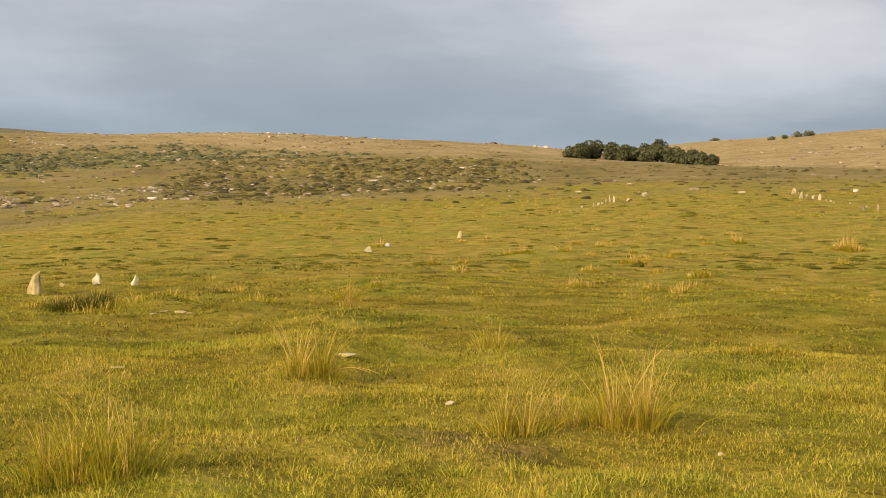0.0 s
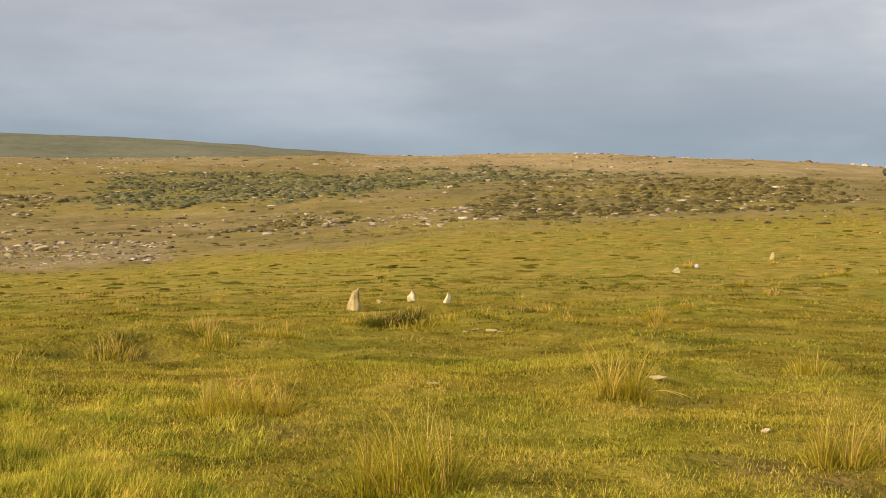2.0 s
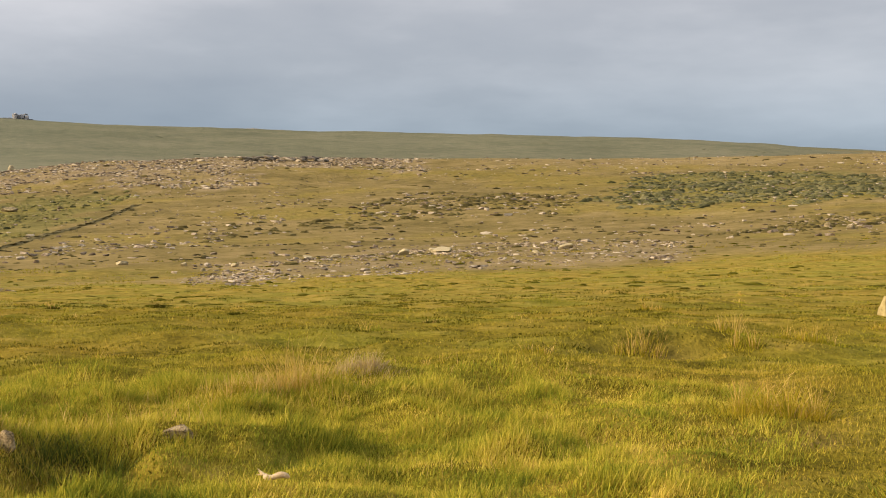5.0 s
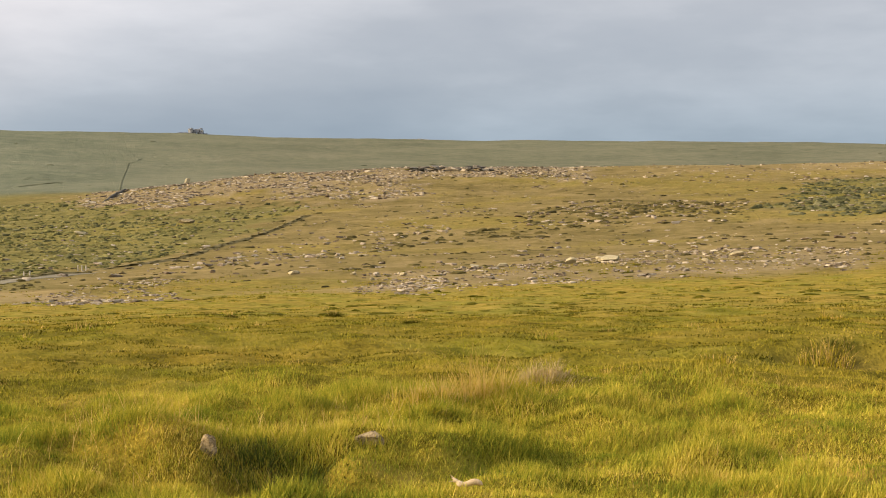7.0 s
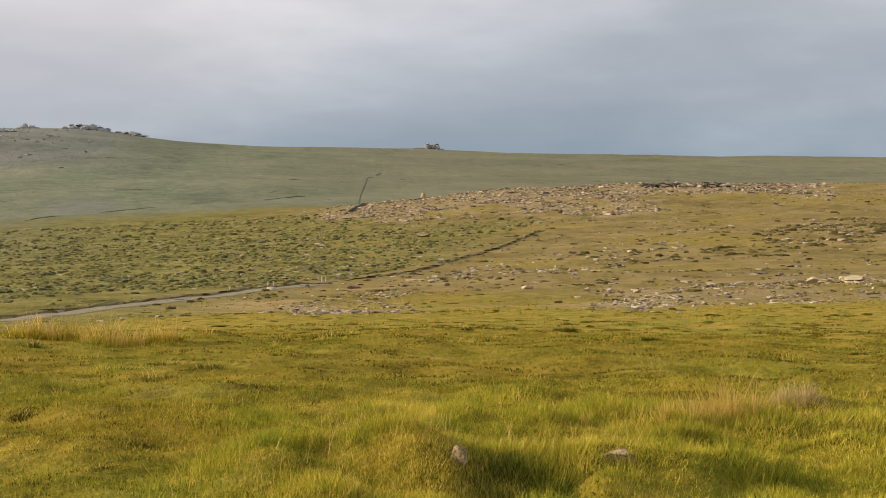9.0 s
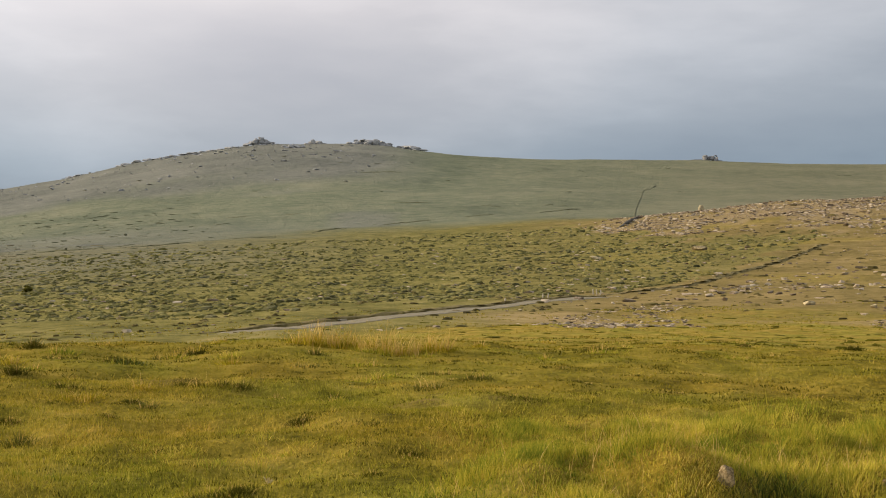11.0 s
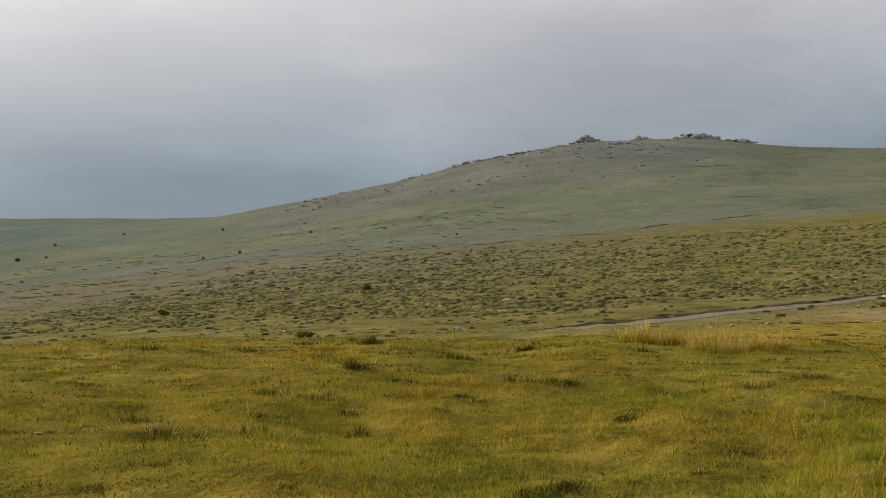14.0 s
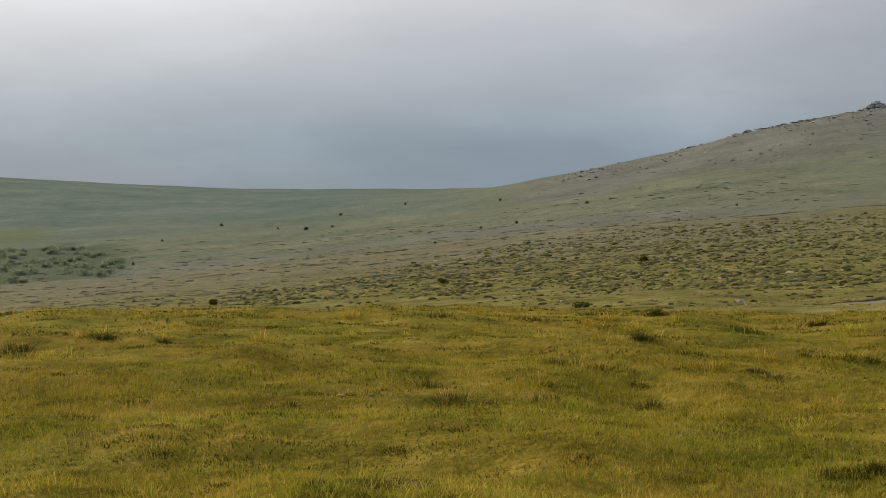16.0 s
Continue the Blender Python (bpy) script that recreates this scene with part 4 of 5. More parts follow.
def rush_clump(kind, az, r, w, h, seed):
    share, label, category, dry = CLUMPS[kind]
    g = np.random.default_rng(seed)
    near = r < 14
    leafy = {"green": SWARD, "dark": DARK_TUFT, "wet": DEEP_GREEN, "grey": GREY_GRASS, "tuft": TUSSOCK}.get(kind, RUSH)
    n = int(np.clip(360 * w * (1.0 if near else 0.55) * (h / 0.35) ** 0.5, 90, 900))
    if kind == "tuft":
        n, h = int(n * 2.6), h * 1.1
    ob = base("rush_clump" if kind not in ("green", "wet", "tuft") else "grass_tussock", az, r, label, category, "rush clumps" if kind not in ("green", "wet", "tuft") else "grass tussocks", turn=az)
    x0, y0, z0 = ob.location
    ca, sa = math.cos(radians(az)), math.sin(radians(az))

    def stems(name, n, h0, h1, wide, lean, material, spread, s, foot=0.6):
        # a few crowns, stems fanning out of each
        m = max(1, int(round(w / 0.22)))
        cx = (np.arange(m) + 0.5) / m * 2 - 1 + g.uniform(-0.25, 0.25, m) / m
        ch = g.uniform(0.65, 1.0, m) * (1 - 0.45 * cx * cx)
        k = g.integers(0, m, n)
        u, q = g.normal(0, 0.33, n), g.normal(0, 0.33, n)
        cw = w / m * 0.5
        x = cx[k] * w * 0.38 * spread + u * max(cw, 0.07) * foot * 1.6
        y = g.uniform(-0.12, 0.12, m)[k] * w + q * 0.12 * foot * 1.6
        gz = height(x0 + ca * x - sa * y, y0 + sa * x + ca * y) - z0
        hh = 1.25 * h * g.uniform(h0, h1, n) * ch[k]
        out = np.arctan2(q + g.normal(0, 0.15, n), u + g.normal(0, 0.15, n))
        v, f = blades(x, y, gz - 0.012, hh, np.full(n, wide * max(1, r / (18 if kind == "tuft" else 11))) * g.uniform(0.6, 1.3, n),
                      np.clip(np.hypot(u, q), 0.05, 1) * lean * g.uniform(0.4, 1.3, n), s, 3 if near else 2, 0.7, out)
        part(name, mesh_from(name, v, f, material), ob, kind="stuff")
    stems("dry_tuft", max(20, int(n * share)), 0.35, 1.15, 0.0046, 1.15, dry, 1.0, seed + 1)
    stems("green_tuft", max(30, int(n * (1.05 - share))), 0.2, 0.8, 0.0055, 1.4, leafy, 1.0, seed + 2)
    stems("basal_tuft", int(n * 1.7), 0.1, 0.5, 0.0065, 1.8, leafy, 1.15, seed + 3, 1.6)


NEAR_CLUMPS = (
    ("mixed", 14.8, 7.82, .78, .66), ("mixed", 5.92, 11.76, .48, .60), ("mixed", -1.79, 14.24, .38, .42), ("straw", -2.59, 8.97, .42, .5),
    ("straw", -7.18, 9.43, .52, .66), ("mixed", -12.5, 13.8, .7, .16), ("straw", -4.6, 9.2, .34, .22), ("straw", 21.65, 10.6, .95, .42),
    ("green", 29.2, 9.3, .6, .12),
)
PASTURE_CLUMPS = (
    ("pale", 4.29, 21.0, .24, .34), ("straw", 4.27, 22.0, .3, .48), ("mixed", 7.75, 21.2, .45, .28), ("straw", -5.18, 57.3, .7, .5), ("pale", -12.49, 63, .5, .5),
    ("mixed", -10.86, 41.3, 1.0, .42), ("mixed", 9.86, 38.2, .4, .45), ("straw", -3.36, 56.7, .9, .46), ("straw", -8.05, 48.2, 1.2, .4),
    ("straw", -16.9, 61.3, 1.5, .7), ("mixed", 8.06, 20.8, .4, .36), ("dark", 10.2, 27.8, .5, .18), ("green", 5.4, 29, .7, .12),
    ("green", 1.6, 31, .8, .13), ("green", -0.2, 30, .5, .12), ("dark", 9.6, 26.9, .6, .22), ("straw", 9.0, 27.2, .4, .3),
)
BANK_CLUMPS = (
    ("straw", 22.87, 16.6, .5, .36), ("straw", 20.35, 17.4, .95, .3), ("straw", 27.23, 16.6, .8, .36), ("mixed", 14.7, 20.0, .9, .22),
    ("mixed", 17.2, 20.9, .6, .2), ("pale", 23.5, 17.2, .42, .34), ("straw", 26.6, 28.8, .6, .26), ("dark", 15.3, 20.7, .8, .32),
    ("dark", 14.75, 20.9, .6, .34), ("dark", 16.2, 20.8, .6, .26), ("mixed", 13.4, 20.6, .5, .18), ("dark", 26.6, 16.9, .5, .24),
    ("dark", 23.7, 17.5, .4, .2), ("green", 22.9, 16.9, .4, .22), ("tuft", 15.6, 20.5, .9, .26), ("tuft", 14.9, 20.5, .8, .26),
    ("mixed", 14.1, 20.4, .4, .2), ("mixed", 12.6, 20.9, .5, .13), ("mixed", 11.2, 21.5, .7, .22),
)
HOLLOW_CLUMPS = (
    ("wet", 48.9, 8.75, .3, .2), ("wet", 50.0, 8.85, .34, .24), ("wet", 51.2, 8.8, .34, .22), ("wet", 52.1, 8.6, .26, .2),
    ("wet", 50.6, 8.5, .34, .16), ("wet", 49.2, 8.4, .34, .14), ("wet", 46.3, 8.95, .3, .12), ("wet", 41.2, 8.6, .4, .12),
    ("grey", 39.1, 12.0, .5, .24), ("grey", 38.7, 12.1, .42, .22), ("pale", 41.3, 11.2, .6, .56), ("pale", 42.6, 11.0, .5, .4), ("straw", 42.2, 11.3, .6, .28), ("dark", 44.2, 11.2, .4, .24), ("wet", 60.3, 7.6, .3, .12),
    ("straw", 40.7, 11.3, .5, .44), ("mixed", 31.6, 15.0, .45, .18), ("pale", 43.6, 11.0, .5, .26), ("straw", 35.8, 13.4, .34, .18),
    ("pale", 39.0, 11.6, .42, .18), ("green", 57.8, 22.0, .7, .2), ("green", 47.6, 38.9, .42, .28), ("green", 44.2, 32.7, .5, .2),
    ("green", 51.9, 48.6, .42, .25), ("mixed", 49.5, 15.1, .4, .18), ("mixed", 44.3, 10.4, .5, .2), ("green", 52.1, 51, .5, .3),
    ("dark", 31.4, 15.3, .5, .16), ("green", 34.6, 9.6, .6, .13), ("dark", 44.9, 11.2, .35, .2),
)
BROW_CLUMPS = (
    ("pale", 66.9, 20.6, 1.3, .5), ("pale", 70.0, 21, .95, .46), ("straw", 68.7, 20.9, .8, .48), ("pale", 65.0, 20.8, .8, .42),
    ("green", 67.6, 20.3, .5, .24), ("wet", 77.9, 18.3, .6, .24), ("mixed", 82.3, 17.9, .25, .2), ("mixed", 75, 20.2, .34, .16),
    ("mixed", 83.6, 20.2, .34, .15), ("mixed", 84.4, 19.9, .26, .16), ("mixed", 92, 17.9, .22, .09), ("straw", 94.5, 21.5, .5, .13),
    ("straw", 107.1, 22.1, .7, .11), ("straw", 88.6, 22.4, .9, .16), ("straw", 99.4, 22.6, .8, .12), ("straw", 79, 23, .6, .14),
)
LAWN_CLUMPS = (
    ("dark", 92.7, 11.5, .4, .07), ("dark", 94.0, 11.45, .45, .08), ("dark", 95.4, 11.5, .4, .07), ("dark", 91.4, 7.6, .4, .06),
    ("green", 74.2, 15.8, .95, .13), ("green", 70.4, 11.7, .3, .08), ("dark", 89.9, 10.9, .4, .22), ("green", 88.9, 10.8, .6, .08),
    ("mixed", 79.8, 15.3, .3, .08), ("mixed", 74.5, 8.7, .4, .12), ("green", 94.1, 11.2, .8, .06), ("wet", 108.2, 15.1, .4, .18),
    ("green", 104.6, 17.1, .28, .13), ("mixed", 102.2, 16.6, .2, .08), ("green", 92.1, 17.5, .2, .09), ("straw", 82.0, 7.4, .4, .18),
    ("green", 101.7, 8.9, .3, .08), ("straw", 74.2, 7.8, .6, .12), ("dark", 73.4, 15.6, .5, .12),
)


TURF_TUSSOCKS = (
    ("tuft", 108.1, 15.8, 0.42, 0.16), ("tuft", 104.6, 16.2, 0.24, 0.15), ("tuft", 102.2, 16.3, 0.17, 0.09), ("tuft", 92.1, 18.7, 0.19, 0.08),
    ("tuft", 78.1, 18.8, 0.60, 0.16), ("tuft", 74.9, 19.9, 0.34, 0.14), ("tuft", 82.1, 16.4, 0.25, 0.16), ("tuft", 80.0, 14.2, 0.37, 0.10),
    ("tuft", 75.1, 14.7, 0.44, 0.14), ("tuft", 73.4, 14.5, 0.50, 0.14), ("tuft", 77.4, 13.3, 0.25, 0.06), ("tuft", 78.3, 12.4, 0.27, 0.06),
    ("tuft", 86.0, 12.0, 0.18, 0.05), ("tuft", 82.2, 12.4, 0.21, 0.05), ("tuft", 90.1, 11.3, 0.25, 0.13), ("tuft", 88.3, 10.9, 0.28, 0.07),
    ("tuft", 76.0, 10.4, 0.27, 0.05), ("tuft", 84.4, 8.5, 0.24, 0.05), ("tuft", 74.0, 8.5, 0.33, 0.07), ("tuft", 72.7, 8.6, 0.22, 0.08),
    ("tuft", 96.7, 11.0, 0.10, 0.05), ("tuft", 105.0, 10.5, 0.32, 0.05), ("tuft", 101.7, 8.8, 0.32, 0.05), ("tuft", 99.3, 8.0, 0.24, 0.05),
    ("tuft", 93.8, 11.4, 0.34, 0.05), ("tuft", 95.4, 11.5, 0.25, 0.05), ("tuft", 106.2, 12.7, 0.14, 0.05), ("tuft", 97.5, 10.9, 0.14, 0.05),
    ("tuft", 95.3, 7.4, 0.29, 0.05), ("tuft", 92.1, 8.8, 0.23, 0.05), ("tuft", 103.0, 11.1, 0.38, 0.05), ("tuft", 87.6, 13.8, 0.36, 0.05),
    ("tuft", 92.9, 14.3, 0.31, 0.05), ("tuft", 81.5, 20.5, 0.26, 0.19), ("tuft", 77.4, 13.3, 0.30, 0.06), ("tuft", 81.8, 12.3, 0.23, 0.05),
    ("tuft", 85.9, 12.0, 0.26, 0.07), ("tuft", 58.0, 22.5, 0.71, 0.17), ("tuft", 58.9, 12.0, 0.26, 0.05), ("tuft", 70.4, 12.1, 0.31, 0.05),
    ("tuft", 61.3, 13.5, 0.35, 0.05), ("tuft", 59.9, 17.8, 0.54, 0.05), ("tuft", 67.3, 11.5, 0.25, 0.05), ("tuft", 64.4, 19.1, 0.49, 0.06),
    ("tuft", 47.5, 36.7, 0.41, 0.24), ("tuft", 44.3, 23.9, 0.39, 0.10), ("tuft", 51.9, 46.4, 0.40, 0.18), ("tuft", 70.4, 12.0, 0.31, 0.06),
    ("tuft", 62.3, 20.8, 0.36, 0.06), ("tuft", 65.8, 10.2, 0.26, 0.05), ("tuft", 67.4, 9.5, 0.29, 0.05), ("tuft", 56.6, 17.7, 0.46, 0.05),
    ("tuft", 60.7, 13.4, 0.34, 0.05), ("tuft", 54.8, 15.8, 0.34, 0.05), ("tuft", 58.6, 15.8, 0.34, 0.05), ("tuft", 63.9, 16.2, 0.42, 0.05),
)


def fallen_stem(az, r, length, seed):
    """A bent dry stem lying on the turf."""
    g = np.random.default_rng(seed)
    ob = base("fallen_stem", az, r, "bent dry rush stem lying on the turf", "stem", "fallen stems", turn=az + g.uniform(-12, 12))
    t = np.linspace(0, 1, 12)
    px, py = length * t, -0.35 * length * t ** 1.6
    pz = 0.035 + 0.09 * np.sin(t * 2.6) * (1 - 0.3 * t)
    vs = []
    for k in range(4):
        a = k * math.pi / 2
        vs.append(np.column_stack([px, py + 0.0022 * math.cos(a), pz + 0.0022 * math.sin(a)]))
    verts = np.stack(vs, 1).reshape(-1, 3)
    i, j = np.meshgrid(np.arange(11), np.arange(4), indexing="ij")
    f = np.stack([i * 4 + j, i * 4 + (j + 1) % 4, (i + 1) * 4 + (j + 1) % 4, (i + 1) * 4 + j], -1).reshape(-1, 4)
    part("stalk", mesh_from("stalk", verts, f, PALE_STRAW), ob)


fallen_stem(5.4, 11.9, 0.5, 91)
fallen_stem(5.2, 11.8, 0.36, 92)
for i, row in enumerate(NEAR_CLUMPS + PASTURE_CLUMPS + BANK_CLUMPS + HOLLOW_CLUMPS + BROW_CLUMPS + LAWN_CLUMPS + TURF_TUSSOCKS):
    rush_clump(*row, 1000 + 10 * i)
# small tufts over the rough pasture and along the brow
g = np.random.default_rng(95)
for i in range(34):
    rush_clump("straw" if i % 3 else "pale", g.uniform(-19, 4), g.uniform(30, 78), g.uniform(0.4, 0.9), g.uniform(0.2, 0.38), 5000 + 10 * i)
for i in range(64):
    rush_clump(("mixed", "dark", "dark", "green")[i % 4], g.uniform(60, 110), g.uniform(11, 23.5), g.uniform(0.2, 0.55), g.uniform(0.08, 0.2), 6000 + 10 * i)
for i in range(26):
    rush_clump(("green", "mixed", "green", "dark")[i % 4], g.uniform(20, 62), g.uniform(18, 52), g.uniform(0.3, 0.6), g.uniform(0.1, 0.2), 7000 + 10 * i)

# ---- heath shrubs and clitter ----


def scatter(shapes, x, y, z, w, d, h, turn, name, material, label, category, sink=0.3):
    """Many small solids in one mesh of stuff."""
    g = np.random.default_rng(len(x))
    pick = g.integers(0, len(shapes), len(x))
    vs, fs, off = [], [], 0
    for k, (v, f) in enumerate(shapes):
        i = np.where(pick == k)[0]
        if not len(i):
            continue
        c, s = np.cos(turn[i])[:, None], np.sin(turn[i])[:, None]
        px, py, pz = v[:, 0][None] * w[i][:, None] / 2, v[:, 1][None] * d[i][:, None] / 2, (v[:, 2][None] + 1 - 2 * sink) * h[i][:, None] / 2 / (1 - sink)
        out = np.stack([x[i][:, None] + c * px - s * py, y[i][:, None] + s * px + c * py, z[i][:, None] + pz], -1).reshape(-1, 3)
        vs.append(out)
        fs.append((np.arange(len(i))[:, None, None] * len(v) + f[None]).reshape(-1, 3) + off)
        off += len(out)
    return tagged(new(name, mesh_from(name, np.concatenate(vs), np.concatenate(fs), material)), label, category, kind="stuff")




def shrub_shape(seed):
    """A low ragged cushion of twigs: two uneven rings and a crown, open below, where it meets the soil."""
    g = np.random.default_rng(seed)
    n = 7
    t = np.arange(n) / n * 2 * np.pi
    foot, brow = g.uniform(0.8, 1.15, n), g.uniform(0.5, 0.95, n)
    t2 = t + g.uniform(0.1, 0.7, n)
    v = np.vstack([np.column_stack([np.cos(t) * foot, np.sin(t) * foot, np.full(n, -0.35)]),
                   np.column_stack([np.cos(t2) * brow, np.sin(t2) * brow, g.uniform(0.2, 0.85, n)]),
                   [[g.uniform(-0.3, 0.3), g.uniform(-0.3, 0.3), g.uniform(0.8, 1.1)]]])
    f = []
    for i in range(n):
        j = (i + 1) % n
        f += [(i, j, n + i), (j, n + j, n + i), (n + i, n + j, 2 * n)]
    return v, np.array(f)


def slab_shape(seed):
    """An angular, frost-split block of granite."""
    g = np.random.default_rng(seed)
    p = g.normal(0, 1, (13, 3))
    p = np.sign(p) * (np.abs(p) / np.abs(p).max(1)[:, None]) ** 0.7 * g.uniform(0.75, 1.0, (13, 1))
    p = p @ np.array(Euler((*g.uniform(-0.25, 0.25, 2), g.uniform(0, 3))).to_matrix()).T
    bm = bmesh.new()
    for q in p:
        bm.verts.new(q)
    out = bmesh.ops.convex_hull(bm, input=bm.verts)
    bmesh.ops.delete(bm, geom=list({e for e in out["geom_unused"] + out["geom_interior"] if isinstance(e, bmesh.types.BMVert)}), context="VERTS")
    bmesh.ops.triangulate(bm, faces=bm.faces)
    bmesh.ops.recalc_face_normals(bm, faces=bm.faces)
    bm.verts.index_update()
    v, f = np.array([v.co[:] for v in bm.verts]), np.array([[v.index for v in q.verts] for q in bm.faces])
    bm.free()
    return v / np.abs(v).max(0), f


SHRUBS = [shrub_shape(300 + i) for i in range(10)]
SLAB_SHAPES = [slab_shape(330 + i) for i in range(16)]


def clump_field(seed, n, a0, a1, r0, r1, weight):
    """Places in a sector, thinned by a weight, even in the logarithm of the range."""
    g = np.random.default_rng(seed)
    a, r = g.uniform(a0, a1, n), np.exp(g.uniform(np.log(r0), np.log(r1), n))
    x, y = bearing(a, r)
    keep = g.uniform(0, 1, n) < weight(a, r, x, y)
    return x[keep], y[keep], a[keep], r[keep], g


def shrubs(name, seed, n, a0, a1, r0, r1, weight, size, material, label, long=1.3, tall=1.0):
    x, y, a, r, g = clump_field(seed, n, a0, a1, r0, r1, weight)
    w = size * np.exp(np.clip(g.normal(0, 0.6, len(x)), -1.2, 0.9)) * (0.7 + r / 350)
    return scatter(SHRUBS, x, y, height(x, y), w * long * g.uniform(0.7, 1.3, len(x)), w * g.uniform(0.8, 1.3, len(x)), w * tall * g.uniform(0.22, 0.46, len(x)),
                   np.radians(a) + g.normal(0, 0.35, len(x)), name, material, label, "shrubs", 0.35)


patch = lambda x, y, s, k, lo, hi: smooth(vnoise(x, y, s, k), lo, hi)


def streak(a, r, da, dr, k, lo, hi):
    """Patches drawn out along the contours: da degrees wide, dr (a share of the range) deep."""
    return smooth(vnoise(a / da, np.log(r) / dr, 1.0, k) + 0.5 * vnoise(a / da * 3, np.log(r) / dr * 3, 1.0, k + 1), lo, hi)


def within(poly, thick=1.0, k=181, da=1.2, dr=0.035, lo=-0.5, hi=0.3):
    """Weight for a stretch of the moor, broken into drifts along the contours."""
    return lambda a, r, x, y: inside(poly, a, r) * thick * (0.12 + 0.88 * streak(a, r, da, dr, k, lo, hi))


shrubs("low_gorse", 402, 18500, 1, 31, 225, 385, within(GORSE_BAND, 0.75, 181, 0.9, 0.03, -0.6, 0.4), 0.40, GORSE, "dark green band of low gorse on the slope", 1.5, 1.0)
shrubs("heather", 401, 13000, -5, 14, 130, 315, within(BROWN_HEATH, 0.75, 183, 0.9, 0.04, -0.5, 0.5), 0.38, HEATHER, "dark brown heather tussocks on the slope", 1.6, 1.0)
shrubs("heather", 410, 6000, 29, 40, 225, 300, within(UPPER_HEATH, 0.4, 185, 0.9, 0.03, -0.2, 0.5), 0.34, HEATHER, "dark heather drifts below the crest", 1.7, 1.0)
shrubs("heather", 411, 3000, 17, 25, 135, 200, within(STONE_LINE, 0.5, 187, 0.9, 0.03, -0.2, 0.5), 0.32, HEATHER, "dark heather along a line of stones", 1.7, 1.0)
# heather clumps added here stand in for a line of dark shadows
shrubs("heather", 412, 2200, 37, 47, 190, 240, within(SHADOW_LINE, 0.45, 189, 1.0, 0.03, -0.1, 0.5), 0.34, HEATHER, "dark heather along an old bank", 2.0, 1.0)
shrubs("low_moss", 409, 24000, 47, 101, 128, 470, within(GREEN_HEATH, 0.8, 191, 1.4, 0.05, -0.8, 0.2), 0.36, MOSS_HEATH, "olive-green mossy hummocks on the heath", 1.4, 0.9)
shrubs("low_gorse", 404, 9500, 47, 101, 128, 470, within(GREEN_HEATH, 0.8, 193, 1.2, 0.05, -0.4, 0.5), 0.34, GORSE, "green bilberry cushions on the heath", 1.4, 1.0)
shrubs("heather", 403, 11000, 50, 112, 66, 440,
       lambda a, r, x, y: streak(a, r, 2.0, 0.05, 135, -0.2, 0.5) * smooth(r, 92 - (a - 55) * 0.6, 150 - (a - 55) * 0.9) * (1 - smooth(r, 250, 380)) * smooth(a, 58, 64) * (1 - 0.5 * smooth(a, 84, 102)),
       0.25, HEATHER, "brown heath tussocks on the lower slope", 1.5, 0.9)
shrubs("heather", 405, 16000, -20, 62, 100, 480,
       lambda a, r, x, y: (0.10 + 0.6 * streak(a, r, 1.0, 0.03, 137, 0.0, 0.7)) * smooth(r, 100, 140) * (1 - 0.7 * smooth(r, 380, 420)),
       0.27, HEATHER, "scattered dark heather tussocks on the grass", 1.8, 0.9)
shrubs("turf_hummock", 414, 3600, -21, 111, 45, 135,
       lambda a, r, x, y: (0.25 + 0.75 * patch(x, y, 7, 195, -0.4, 0.5)) * (1 - 0.6 * smooth(a, 55, 75)),
       0.24, DARK_TURF, "low dark hummocks of coarse turf on the pasture", 1.9, 0.42)
shrubs("turf_hummock", 406, 2400, -22, 60, 45, 150,
       lambda a, r, x, y: 0.05 + 0.6 * patch(x, y, 9, 38, 0.0, 0.7),
       0.2, DARK_TURF, "small dark tufts dotted over the pasture", 1.6, 0.8)
shrubs("moor_grass", 408, 13000, 70, 112, 230, 1000,
       lambda a, r, x, y: (0.04 + 0.96 * streak(a, r, 3.0, 0.02, 157, 0.0, 0.6)) * (1 - smooth(r, 800, 1000)) * smooth(a, 72, 80),
       0.28, FAR_TUFT, "dark lines of tussocky moor grass on the far slope", 3.4, 0.6)
shrubs("moor_grass", 416, 6000, 74, 112, 230, 900,
       lambda a, r, x, y: streak(a, r, 2.4, 0.02, 158, 0.1, 0.6) * (1 - smooth(r, 700, 900)) * smooth(a, 76, 86),
       0.26, PALE_MOOR, "pale lines of bleached moor grass on the far slope", 3.4, 0.6)
shrubs("heather", 407, 9000, 18, 112, 560, 1380,
       lambda a, r, x, y: streak(a, r, 2.4, 0.03, 152, 0.45, 1.0) * (1 - smooth(r, 1150, 1280)) + 0.002,
       0.24, FAR_TUFT, "faint dark rush lines and flushes on the far hillside", 3.0, 0.55)


def stones(name, seed, n, a0, a1, r0, r1, weight, size, label, spread=0.6, flat=0.36, material=None):
    x, y, a, r, g = clump_field(seed, n, a0, a1, r0, r1, weight)
    w = size * np.exp(np.clip(g.normal(0, spread, len(x)), -1.2, 1.0))
    return scatter(SLAB_SHAPES, x, y, height(x, y), w * g.uniform(0.8, 2.2, len(x)), w, w * flat * g.uniform(0.4, 1.3, len(x)),
                   np.radians(a) + g.normal(0, 0.9, len(x)), name, material or SCREE, label, "stones", 0.3)


stones("clitter", 501, 21000, 36, 59.5, 355, 500, within(RIDGE_CLITTER, 0.85, 141, 1.0, 0.02, -0.6, 0.4), 0.48, "dense pinkish granite clitter along the ridge", 0.65, 0.36)
stones("clitter", 502, 22000, 24, 47.5, 85, 160, within(FOOT_CLITTER, 0.6, 142, 1.0, 0.025, -0.1, 0.6), 0.17, "band of granite clitter at the foot of the slope", 0.65, 0.36)
